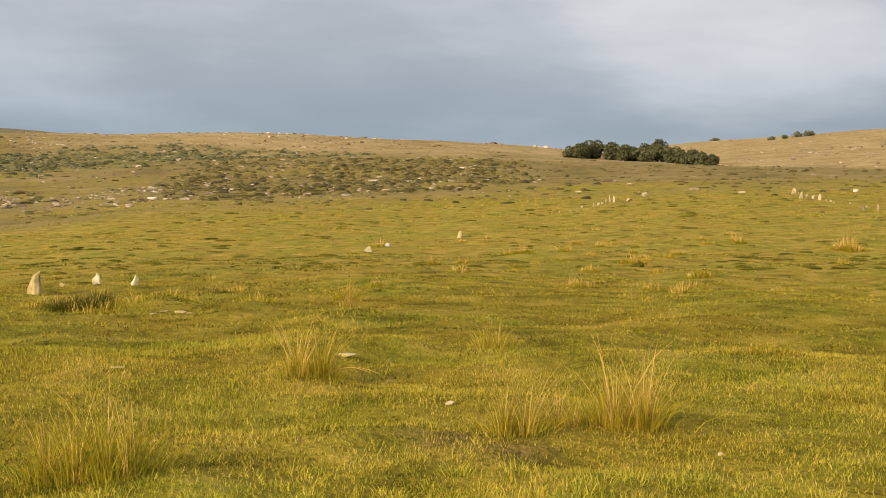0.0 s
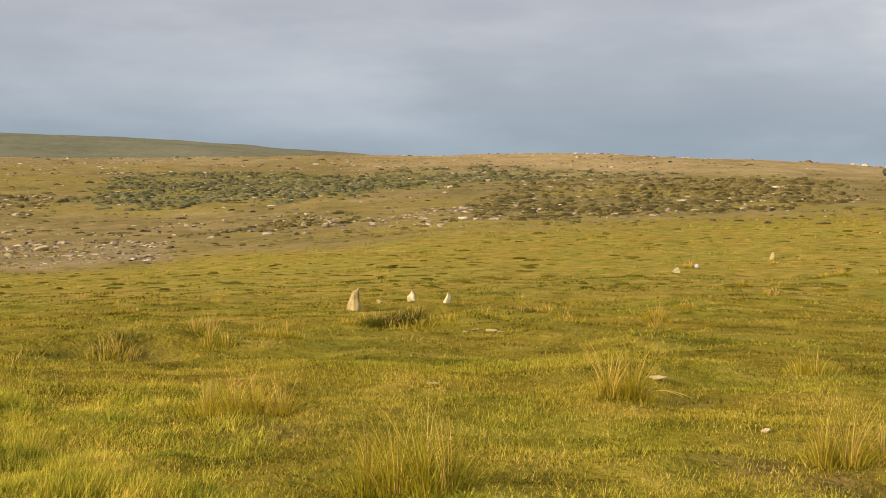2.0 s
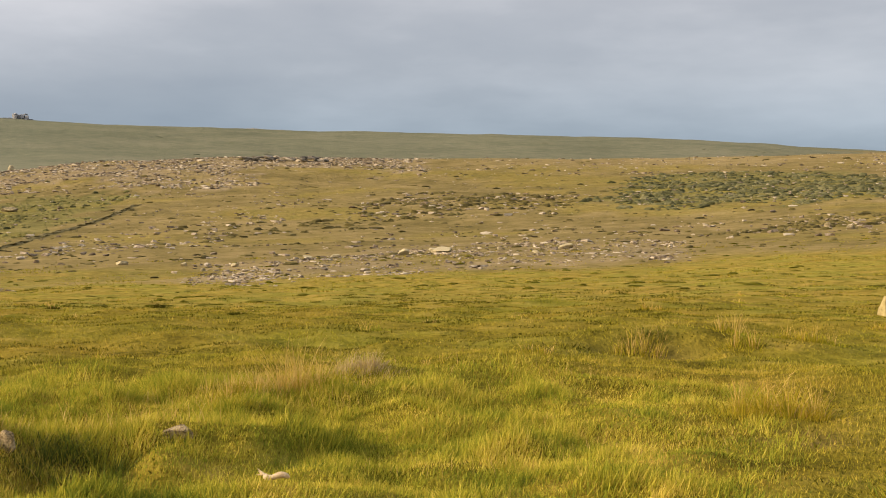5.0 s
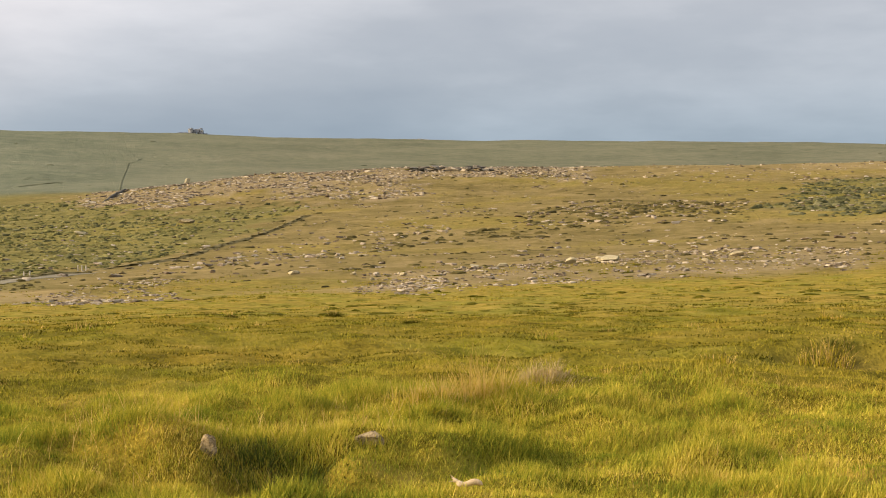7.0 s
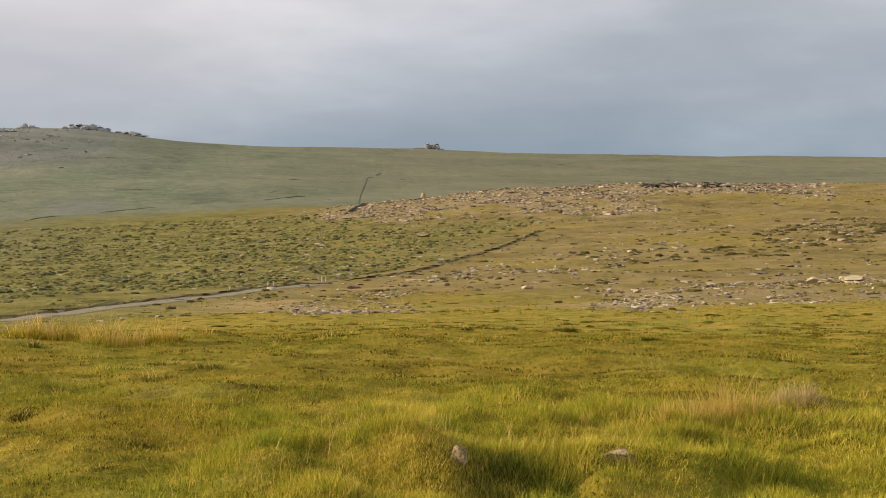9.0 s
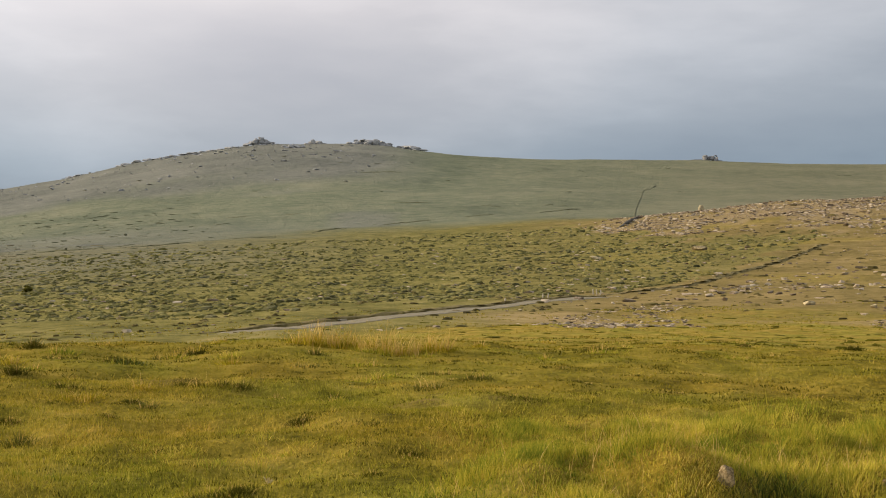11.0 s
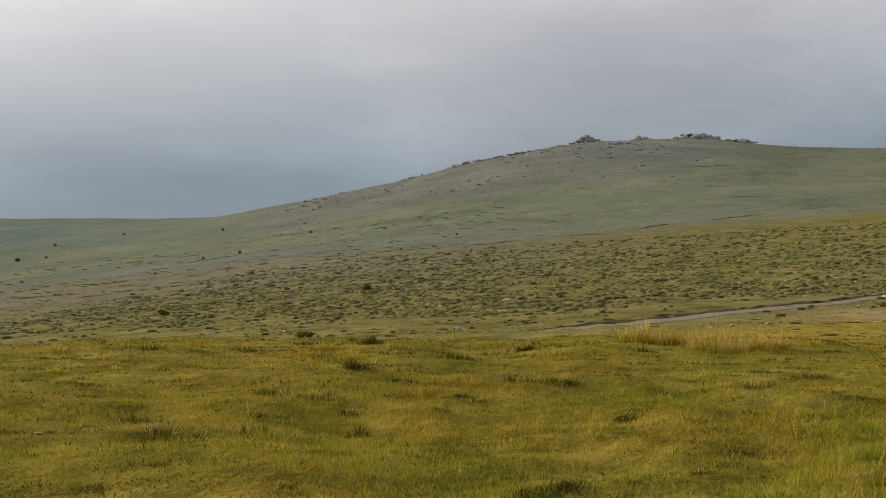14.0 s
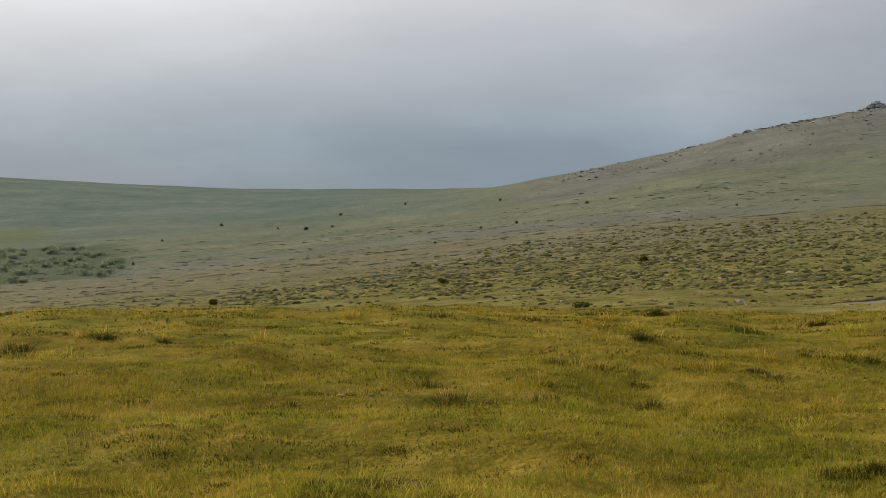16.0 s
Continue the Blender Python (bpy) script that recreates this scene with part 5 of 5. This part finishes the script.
stones("clitter", 510, 6000, 53, 61, 78, 138, within(TRACK_CLITTER, 0.8, 145, 1.0, 0.03, -0.1, 0.5), 0.13, "granite clitter beside the track", 0.65, 0.36)
stones("clitter", 503, 3000, 10, 18, 122, 198, within(STONE_SPREAD, 0.7, 143, 0.9, 0.03, -0.1, 0.5), 0.26, "scattered granite stones on the slope", 0.65, 0.36)
stones("clitter", 511, 1500, 17, 25, 135, 198, within(STONE_LINE, 0.7, 147, 0.9, 0.03, -0.1, 0.5), 0.25, "granite stones along a line of heather", 0.65, 0.36)
stones("clitter", 512, 5000, 40, 56, 155, 375, within(LOOSE_STONES, 0.8, 149, 0.7, 0.03, -0.3, 0.5), 0.36, "loose granite stones on the grass slope", 0.65, 0.36)
stones("clitter", 513, 2200, 2, 31, 225, 385, within(GORSE_BAND, 0.6, 151), 0.42, "pale stones among the gorse", 0.65, 0.36)
stones("clitter", 514, 1800, 29, 40, 225, 300, within(UPPER_HEATH, 0.6, 153), 0.40, "pale stones among the upper heather", 0.65, 0.36)
stones("clitter", 515, 1400, -5, 14, 130, 315, within(BROWN_HEATH, 0.5, 155), 0.30, "pale stones among brown heather", 0.65, 0.36)
stones("clitter", 505, 3000, 47, 101, 128, 470, within(GREEN_HEATH, 0.5, 159), 0.34, "granite stones among the green heath", 0.65, 0.36)
stones("clitter", 504, 6000, -20, 62, 110, 500,
       lambda a, r, x, y: (0.25 + 0.7 * patch(x, y, 12, 44, -0.1, 0.6)) * smooth(r, 110, 170) * (0.08 + 0.92 * smooth(a, -6, 2)), 0.33, "granite stones strewn over the moor", 0.65, 0.36)
stones("clitter", 506, 1600, 58, 104, 90, 420,
       lambda a, r, x, y: 0.10 + 0.4 * patch(x, y, 25, 46, 0.1, 0.6), 0.24, "granite stones lying in the heath", 0.65, 0.36)
stones("clitter", 507, 3000, 66, 86, 900, 1400,
       lambda a, r, x, y: smooth(r, 950, 1250) * (0.1 + 0.6 * patch(x, y, 60, 47, 0, 0.6)), 1.5, "grey boulders below the tor", material=TOR_ROCK)
stones("clitter", 509, 4600, 2, 40, 375, 490,
       lambda a, r, x, y: 0.15 + 0.5 * streak(a, r, 1.6, 0.03, 161, 0, 0.7), 0.42, "pale stones sprinkled along the crest")
stones("clitter", 508, 7000, -24, 8, 470, 1400,
       lambda a, r, x, y: 0.1 + 0.5 * patch(x, y, 40, 50, 0.1, 0.6), 0.95, "pale stones on the straw-coloured hill")

# single boulders that stand out
SLABS = ((49.15, 124.7, 1.6, .5), (30.2, 126.4, 1.9, .55), (35.5, 129.7, 2.4, .6), (45.8, 113.2, .7, .38), (44.5, 116.7, 1.0, .4), (53.8, 293, 5.4, 1.1),
         (37.2, 130.2, 1.6, .7), (35.8, 131, 2.2, .5), (19.3, 154, 1.2, .65), (18.4, 148, 1.4, .55), (58.1, 276, 3.4, .9), (53.7, 487, 2.8, 2.1),
         (40.2, 127, 1.5, .4), (41.4, 124, 1.2, .35), (33.0, 128, 1.3, .4), (31.5, 118, 1.0, .4), (46.6, 119, .9, .35), (61.5, 240, 2.0, .7), (63.5, 180, 1.2, .5))
for i, (a, r, w, h) in enumerate(SLABS):
    stone("boulder", a, r, w * 0.8, h * 0.95, 600 + i, "large pale weathered granite boulder among clitter", group="large clitter boulders", depth=0.8,
          turn=a + 25 * math.sin(i * 2.3))


def outcrop(name, az, r, label, rocks, material, seed, group="", block=0.5):
    """A tor: each block a part. rocks: along, back, up, width, depth, height."""
    ob = base(name, az, r, label, "rock outcrop", group, turn=az)
    x0, y0, z0 = ob.location
    ca, sa = math.cos(radians(az)), math.sin(radians(az))
    for i, (u, v, up, w, d, h) in enumerate(rocks):
        gz = float(height(x0 + ca * u - sa * v, y0 + sa * u + ca * v)) - z0
        me = rock_mesh("block", seed + i, w * 1.15, d, h, material, 3, 5, 0.05, 0.05 if block < 0.6 else 0.2, block=block)
        p = part("block", me, ob)
        p.matrix_basis = pose(u, v, gz + up, 0, 0, 17 * math.sin(i * 3.1))
    return ob


def pile(seed, n, length, depth, low, high, layers=2):
    g = np.random.default_rng(seed)
    rocks = []
    for i in range(n):
        u = (i + 0.5) / n * 2 - 1 + g.uniform(-0.1, 0.1)
        k = 1 - 0.6 * u * u
        h = g.uniform(low, high) * k
        w = length / n * g.uniform(1.5, 2.6)
        rocks.append((u * length / 2, g.uniform(-0.5, 0.5) * depth, 0, w, w * 0.8, h))
        if layers > 1 and g.uniform() < 0.6:
            rocks.append((u * length / 2 + g.uniform(-0.3, 0.3) * w, g.uniform(-0.3, 0.3) * depth, h * 0.72, w * 0.75, w * 0.6, h * g.uniform(0.35, 0.6)))
    return rocks


def slab_outcrop(az, r, label, n, length, seed):
    """Long flat slabs stacked and tilted along the crest, each a part."""
    g = np.random.default_rng(seed)
    ob = base("ridge_outcrop", az, r, label, "rock outcrop", "outcrops on the crest", turn=az)
    x0, y0, z0 = ob.location
    ca, sa = math.cos(radians(az)), math.sin(radians(az))
    for i in range(n):
        u, v = (g.uniform(-0.5, 0.5) + g.uniform(-0.5, 0.5)) * length * 0.5, g.uniform(-2.5, 2.5)
        k = 1 - (2 * abs(u) / length) ** 2 * 0.7
        gz = float(height(x0 + ca * u - sa * v, y0 + sa * u + ca * v)) - z0
        w, h = g.uniform(1.8, 4.2), g.uniform(0.35, 0.8)
        p = part("slab", rock_mesh("slab", seed + i, w, w * 0.7, h, WALLSTONE if g.uniform() < 0.6 else SCREE, 2, 6, 0.05, 0.1, block=0.5), ob)
        p.matrix_basis = pose(u, v, gz + g.uniform(0, 1.5) * k, g.uniform(-8, 8), g.uniform(-6, 16), g.uniform(-25, 25))


slab_outcrop(43.1, 452, "low layered granite outcrop of tilted slabs on the crest", 30, 16, 900)
slab_outcrop(41.5, 449, "long low broken granite outcrop on the crest", 20, 18, 930)
outcrop("tor", 53.35, 1385, "blocky grey granite tor standing on the skyline",
        ((-5, 0, 0, 5.4, 5, 5.6), (-1.4, 0.4, 0, 5, 5, 5.0), (2.2, 0, 0, 5, 5, 5.4), (5.6, 0, 0, 4.6, 5, 5.9), (-5, 0, 4.4, 3.6, 4, 1.6), (5.2, 0, 4.8, 3.6, 4, 1.5),
         (-10, 0, 0, 6, 5, 1.2), (9.6, 1, 0, 5, 5, 1.1), (-16, 0, 0, 8, 5, 0.8)), SKY_ROCK, 1000, "skyline tors")
outcrop("tor", 72.75, 1395, "massive grey granite tor on the hilltop", 
        ((-13, 0, 0, 8, 7, 2.6), (-8, 1, 0, 8, 7, 4.2), (-3, 0, 0, 8, 8, 5.4), (2.5, 0, 0, 8, 8, 5.8), (7.5, 0, 0, 8, 7, 4.4), (13, 1, 0, 8, 6, 2.4),
         (-4, 0, 4.2, 6, 6, 2.6), (2, 0, 4.6, 6, 6, 3.0), (7, 0, 3.4, 5, 5, 1.8), (0, 0, 6.6, 4, 4, 1.7)), TOR_ROCK, 1040, "skyline tors", 0.6)
outcrop("tor", 67.95, 1395, "broad stepped grey granite tor on the hilltop", pile(65, 10, 44, 9, 4.5, 8, 2), TOR_ROCK, 1080, "skyline tors", 0.85)
outcrop("tor", 66.2, 1395, "small grey granite tor on the hill's shoulder", pile(66, 5, 32, 8, 2.5, 4.5, 1), TOR_ROCK, 1120, "skyline tors", 0.85)
outcrop("tor", 70.35, 1395, "low grey granite tor on the hilltop", pile(67, 6, 20, 6, 3, 6.0, 1), TOR_ROCK, 1140, "skyline tors", 0.85)
outcrop("tor", 74.6, 1395, "low grey granite ledge on the hill's shoulder", pile(68, 11, 44, 6, 1.2, 3, 1), TOR_ROCK, 1160, "skyline tors", 0.85)
outcrop("tor", 77.9, 1390, "low grey granite ledge on the hill's shoulder", pile(69, 9, 36, 6, 1.6, 3.6, 1), TOR_ROCK, 1180, "skyline tors", 0.85)
outcrop("tor", 76.2, 1390, "low grey granite ledge on the hill's shoulder", pile(71, 12, 44, 6, 0.9, 2.2, 1), TOR_ROCK, 1220, "skyline tors", 0.85)
outcrop("tor", 80.4, 1390, "low grey granite ledge on the hill's shoulder", pile(72, 7, 24, 6, 0.8, 1.8, 1), TOR_ROCK, 1240, "skyline tors", 0.85)
outcrop("tor", 71.3, 1330, "small grey granite rocks below the hilltop", pile(73, 7, 22, 12, 2, 5, 1), TOR_ROCK, 1260, "skyline tors", 0.85)
outcrop("tor", 43.7, 1390, "low dark granite rocks on the skyline", pile(70, 5, 15, 5, 1.0, 2.6, 1), TOR_ROCK, 1200, "skyline tors")

# ---- the gravel track, its peat bank, posts and stone walls ----


def strip(name, pts, width, material, rise, label, profile, seed=0, category="road", jitter=0.0):
    """A ribbon along bearings and ranges, with a cross profile of (across, up) pairs."""
    g = np.random.default_rng(seed)
    fine = []
    for (a, r), (b, s) in zip(pts[:-1], pts[1:]):
        n = max(2, int(np.hypot(*(np.array(bearing(a, r)) - np.array(bearing(b, s)))) / 1.2))
        fine += [(a + (b - a) * t, r + (s - r) * t) for t in np.arange(n) / n]
    fine.append(pts[-1])
    xy = np.array([bearing(a, r) for a, r in fine])
    k = np.ones(9) / 9
    for c in (0, 1):
        xy[4:-4, c] = np.convolve(xy[:, c], k, "valid")
    d = np.gradient(xy, axis=0)
    d /= np.linalg.norm(d, axis=1)[:, None]
    nrm = np.column_stack([-d[:, 1], d[:, 0]])
    end = np.minimum(1, np.minimum(np.arange(len(xy)), np.arange(len(xy))[::-1]) / 9)      # thins out at both ends
    vs = []
    for u, up in profile:
        p = xy + nrm * (u * width * (0.35 + 0.65 * end))[:, None]
        if jitter:
            p = p + nrm * (g.normal(0, jitter, len(p)))[:, None]
        vs.append(np.column_stack([p, height(p[:, 0], p[:, 1]) + rise * end + np.where(up > 0, up * end, up) * (1 + 0.25 * vnoise(p[:, 0], p[:, 1], 3.0, 71 + seed))]))
    m, n = len(profile), len(xy)
    verts = np.stack(vs, 1).reshape(-1, 3)
    i, j = np.meshgrid(np.arange(n - 1), np.arange(m - 1), indexing="ij")
    f = np.stack([i * m + j, i * m + j + 1, (i + 1) * m + j + 1, (i + 1) * m + j], -1).reshape(-1, 4)
    me = mesh_from(name, verts, f, material, False)
    return me, xy


TRACK = ((75.0, 89.5), (71.4, 99.0), (69.1, 106.0), (66.9, 113.0), (64.5, 124.0), (62.2, 136.0), (59.8, 150.0), (58.4, 158.0), (57.2, 166.0))
me, _ = strip("track", TRACK, 1.5, GRAVEL, 0.06, "", ((-1, -0.12), (-0.85, 0.0), (-0.4, 0.03), (0, -0.01), (0.4, 0.03), (0.85, 0.0), (1, -0.12)), 1)
tagged(new("track", me), "pale grey gravel track curving across the moor", "track", kind="structure")
BANK = tuple((a, r + 4.2) for a, r in TRACK)
me, _ = strip("peat_bank", BANK, 0.7, PEAT, 0, "", ((-0.9, -0.15), (-0.55, 0.2), (-0.2, 0.3), (0.3, 0.26), (0.8, 0.1), (1.1, -0.15)), 2, jitter=0.16)
tagged(new("bank", me), "dark eroded peat bank along the track", "bank", kind="structure")
LINE = ((57.4, 168), (55.6, 181), (53.7, 197), (51.7, 226), (50, 250), (48.4, 300))
me, _ = strip("peat_bank", LINE, 0.6, PEAT, 0, "", ((-1.0, -0.15), (-0.5, 0.16), (-0.1, 0.32), (0.4, 0.22), (1.0, -0.15)), 5, jitter=0.3)
tagged(new("bank", me), "low turf-and-stone bank climbing the slope", "bank", kind="structure")


# old field banks, worn down to broken lengths
FIELD = ((85, 555), (80.5, 515), (76, 519), (71.5, 546), (67, 632), (62.5, 683), (58, 738))
PIECES = ((84.6, 82.9), (82.2, 79.4), (78.6, 75.1), (74.2, 71.6), (70.6, 68.8), (67.6, 65.0), (63.9, 62.4), (61.1, 58.6))
STREAKS = (((74.3, 730), (72.7, 733)), ((71.9, 727), (70.6, 729)), ((66.9, 790), (65.1, 795)), ((68.4, 1080), (66.4, 1082)))
fa, fr = zip(*FIELD[::-1])
lengths = [tuple((q, float(np.interp(q, fa, fr))) for q in np.linspace(p0, p1, 5)) for p0, p1 in PIECES] + list(STREAKS)
for i, pts in enumerate(lengths):
    me, _ = strip("peat_bank", pts, 1.0, OLD_BANK, 0, "", ((-1.0, -0.2), (-0.4, 0.2), (0.2, 0.34), (1.0, -0.2)), 6 + i, jitter=0.35)
    tagged(new("bank", me), "broken length of an old turfed field bank", "bank", kind="structure")


def stone_wall(name, pts, h, label, seed, width=0.45, material=None):
    me, xy = strip("core", pts, width, material or WALLSTONE, 0, "", ((-1, -0.2), (-0.8, h * 0.8), (-0.4, h), (0.4, h), (0.8, h * 0.8), (1, -0.2)), seed, jitter=0.08)
    tagged(new(name, me), label, "wall", kind="structure")


stone_wall("stone_wall", ((57.25, 425), (56.75, 441), (56.2, 485)), 0.8, "dark ruined drystone wall running up to the ridge", 3)
stone_wall("stone_wall", ((56.54, 580), (56.42, 743), (56.26, 830), (56.11, 952), (55.65, 1018), (55.16, 1043)), 0.2, "far drystone wall climbing the hillside", 4, 0.22, FAR_TUFT)


def posts(az, r, n, gap):
    for i in range(n):
        x, y, z = spot(az + i * gap, r + 0.4 * i)
        bm = bmesh.new()
        bmesh.ops.create_cone(bm, cap_ends=True, segments=8, radius1=0.09, radius2=0.075, depth=0.8)
        bmesh.ops.translate(bm, verts=bm.verts, vec=(0, 0, 0.28))
        me = bpy.data.meshes.new("post")
        bm.to_mesh(me)
        bm.free()
        me.materials.append(POSTWOOD)
        ob = new("post", me)
        ob.matrix_basis = pose(x, y, z, 2 * math.sin(i * 5), 3 * math.cos(i * 4), az)
        tagged(ob, "short pale wooden post beside the track", "post", "track posts")


posts(60.15, 153.5, 2, 0.22)
posts(62.0, 141.5, 1, 0.2)
posts(57.9, 167.5, 3, 0.16)

# ---- trees ----


def foliage(n, centres, radii, leaf, g, flat=0.85):
    """Leaf quads on lumpy crowns."""
    k = g.integers(0, len(centres), n)
    d = g.normal(0, 1, (n, 3))
    d /= np.linalg.norm(d, axis=1)[:, None]
    d[:, 2] *= flat
    p = np.array(centres)[k] + d * (np.array(radii)[k] * g.uniform(0.55, 1.08, n) ** 0.5)[:, None]
    a, b = g.normal(0, 1, (n, 3)), g.normal(0, 1, (n, 3))
    a /= np.linalg.norm(a, axis=1)[:, None]
    b -= (a * b).sum(1)[:, None] * a
    b /= np.linalg.norm(b, axis=1)[:, None]
    s = (leaf * g.uniform(0.5, 1.4, n))[:, None]
    v = np.stack([p - a * s - b * s * 0.5, p + a * s - b * s * 0.4, p + a * s * 0.6 + b * s * 0.7, p - a * s * 0.7 + b * s * 0.5], 1).reshape(-1, 3)
    f = np.arange(n * 4).reshape(-1, 4)
    return v, f


def limb(bm, p, q, r0, r1):
    p, q = Vector(p), Vector(q)
    m = bmesh.ops.create_cone(bm, cap_ends=True, segments=7, radius1=r0, radius2=r1, depth=(q - p).length)
    bmesh.ops.transform(bm, matrix=Matrix.Translation((p + q) / 2) @ (q - p).to_track_quat("Z", "Y").to_matrix().to_4x4(), verts=m["verts"])


def broadleaf(az, r, h, w, seed, label, leaves=2200, leaf=0.28, group="copse", material=None, low=0.06):
    g = np.random.default_rng(seed)
    ob = base("tree", az, r, label, "tree", group, turn=seed * 37 % 360)
    bm = bmesh.new()
    limb(bm, (0, 0, -0.4), (0.1, 0, h * 0.45), h * 0.035, h * 0.022)
    for k in range(5):
        a = k * 1.3 + g.uniform(0, 1)
        limb(bm, (0.05, 0, h * (0.22 + 0.05 * k)), (math.cos(a) * w * 0.3, math.sin(a) * w * 0.3, h * (0.5 + 0.07 * k)), h * 0.016, h * 0.006)
    me = bpy.data.meshes.new("trunk")
    bm.to_mesh(me)
    bm.free()
    me.materials.append(BARK)
    part("trunk", me, ob)
    cs, rs = [], []
    for _ in range(13):
        a, q, zz = g.uniform(0, 6.3), g.uniform(0, 0.34) * w, g.uniform(low, 0.78)
        k = 1 - 0.6 * abs(zz - 0.35)
        cs.append((math.cos(a) * q * k, math.sin(a) * q * k, zz * h))
        rs.append(g.uniform(0.16, 0.25) * (w + h) / 2)
    v, f = foliage(leaves, cs, rs, leaf, g)
    v[:, 2] = np.maximum(v[:, 2], 0.02 * h)
    part("crown", mesh_from("crown", v, f, material or LEAF), ob)
    return ob


COPSE = ((-5.5, 378, 3.0, 4.4), (-6.05, 376, 4.9, 5.2), (-6.6, 380, 5.2, 5.0), (-7.25, 377, 5.3, 5.0), (-7.75, 374, 4.4, 4.2), (-8.3, 376, 4.2, 4.4),
         (-8.9, 372, 4.2, 4.6), (-9.4, 374, 4.7, 4.4), (-10.0, 366, 4.1, 4.6), (-10.6, 362, 3.9, 4.2), (-11.15, 358, 3.6, 3.8), (-11.5, 356, 2.8, 2.8))
for i, (a, r, h, w) in enumerate(COPSE):
    broadleaf(a, r, h * 1.02, w * 1.9, 700 + i, "dark rounded wind-clipped broadleaf tree in a copse")
for a, r, h, w in ((-9.2, 378, 6.7, 4.2), (-8.75, 379, 5.4, 4.4), (-9.6, 378, 5.2, 4.0)):
    broadleaf(a, r, h, w * 1.5, 720 + int(h * 10), "dark ragged evergreen rising above the copse", 1800, 0.24, "copse", None, 0.3)
for i, (a, r, h, w) in enumerate(((-13.95, 1260, 3.5, 7), (-14.5, 1270, 5, 6), (-15.0, 1290, 6.5, 11), (-15.4, 1290, 7, 10), (-11.6, 1370, 2.2, 9))):
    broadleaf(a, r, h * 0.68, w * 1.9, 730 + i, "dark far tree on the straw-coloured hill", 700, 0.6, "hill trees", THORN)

THORNS = ((82.16, 248, 1.4, 3.6), (90.8, 213, 1.1, 2.4), (84.86, 112, .7, 2.0), (88.4, 1112, 4, 4), (84.63, 848, 3, 3), (80.7, 524, 1.5, 1.8),
          (92.5, 1267, 3.4, 3.6), (95.3, 1162, 3.8, 4.4), (96.8, 994, 4.2, 6), (87.65, 700, 2.8, 2.6), (89.2, 690, 1.9, 2.4), (100.4, 1146, 4, 5),
          (98, 1031, 2.7, 2.8), (104.1, 702, 3, 2), (100.7, 214, 1.3, 2), (102.9, 981, 2.2, 3.4), (95.66, 990, 2.6, 3.2), (78.3, 640, 1.6, 2), (91.2, 560, 1.5, 1.8))
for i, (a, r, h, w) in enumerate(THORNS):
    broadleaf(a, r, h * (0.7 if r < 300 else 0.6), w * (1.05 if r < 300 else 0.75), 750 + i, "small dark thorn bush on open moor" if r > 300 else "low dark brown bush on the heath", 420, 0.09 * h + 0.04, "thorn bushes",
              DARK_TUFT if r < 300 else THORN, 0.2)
g = np.random.default_rng(78)
for i in range(95):
    a = g.uniform(104.6, 112)
    r = g.uniform(600, 600 + min(370, 120 + (a - 104.6) * 160))
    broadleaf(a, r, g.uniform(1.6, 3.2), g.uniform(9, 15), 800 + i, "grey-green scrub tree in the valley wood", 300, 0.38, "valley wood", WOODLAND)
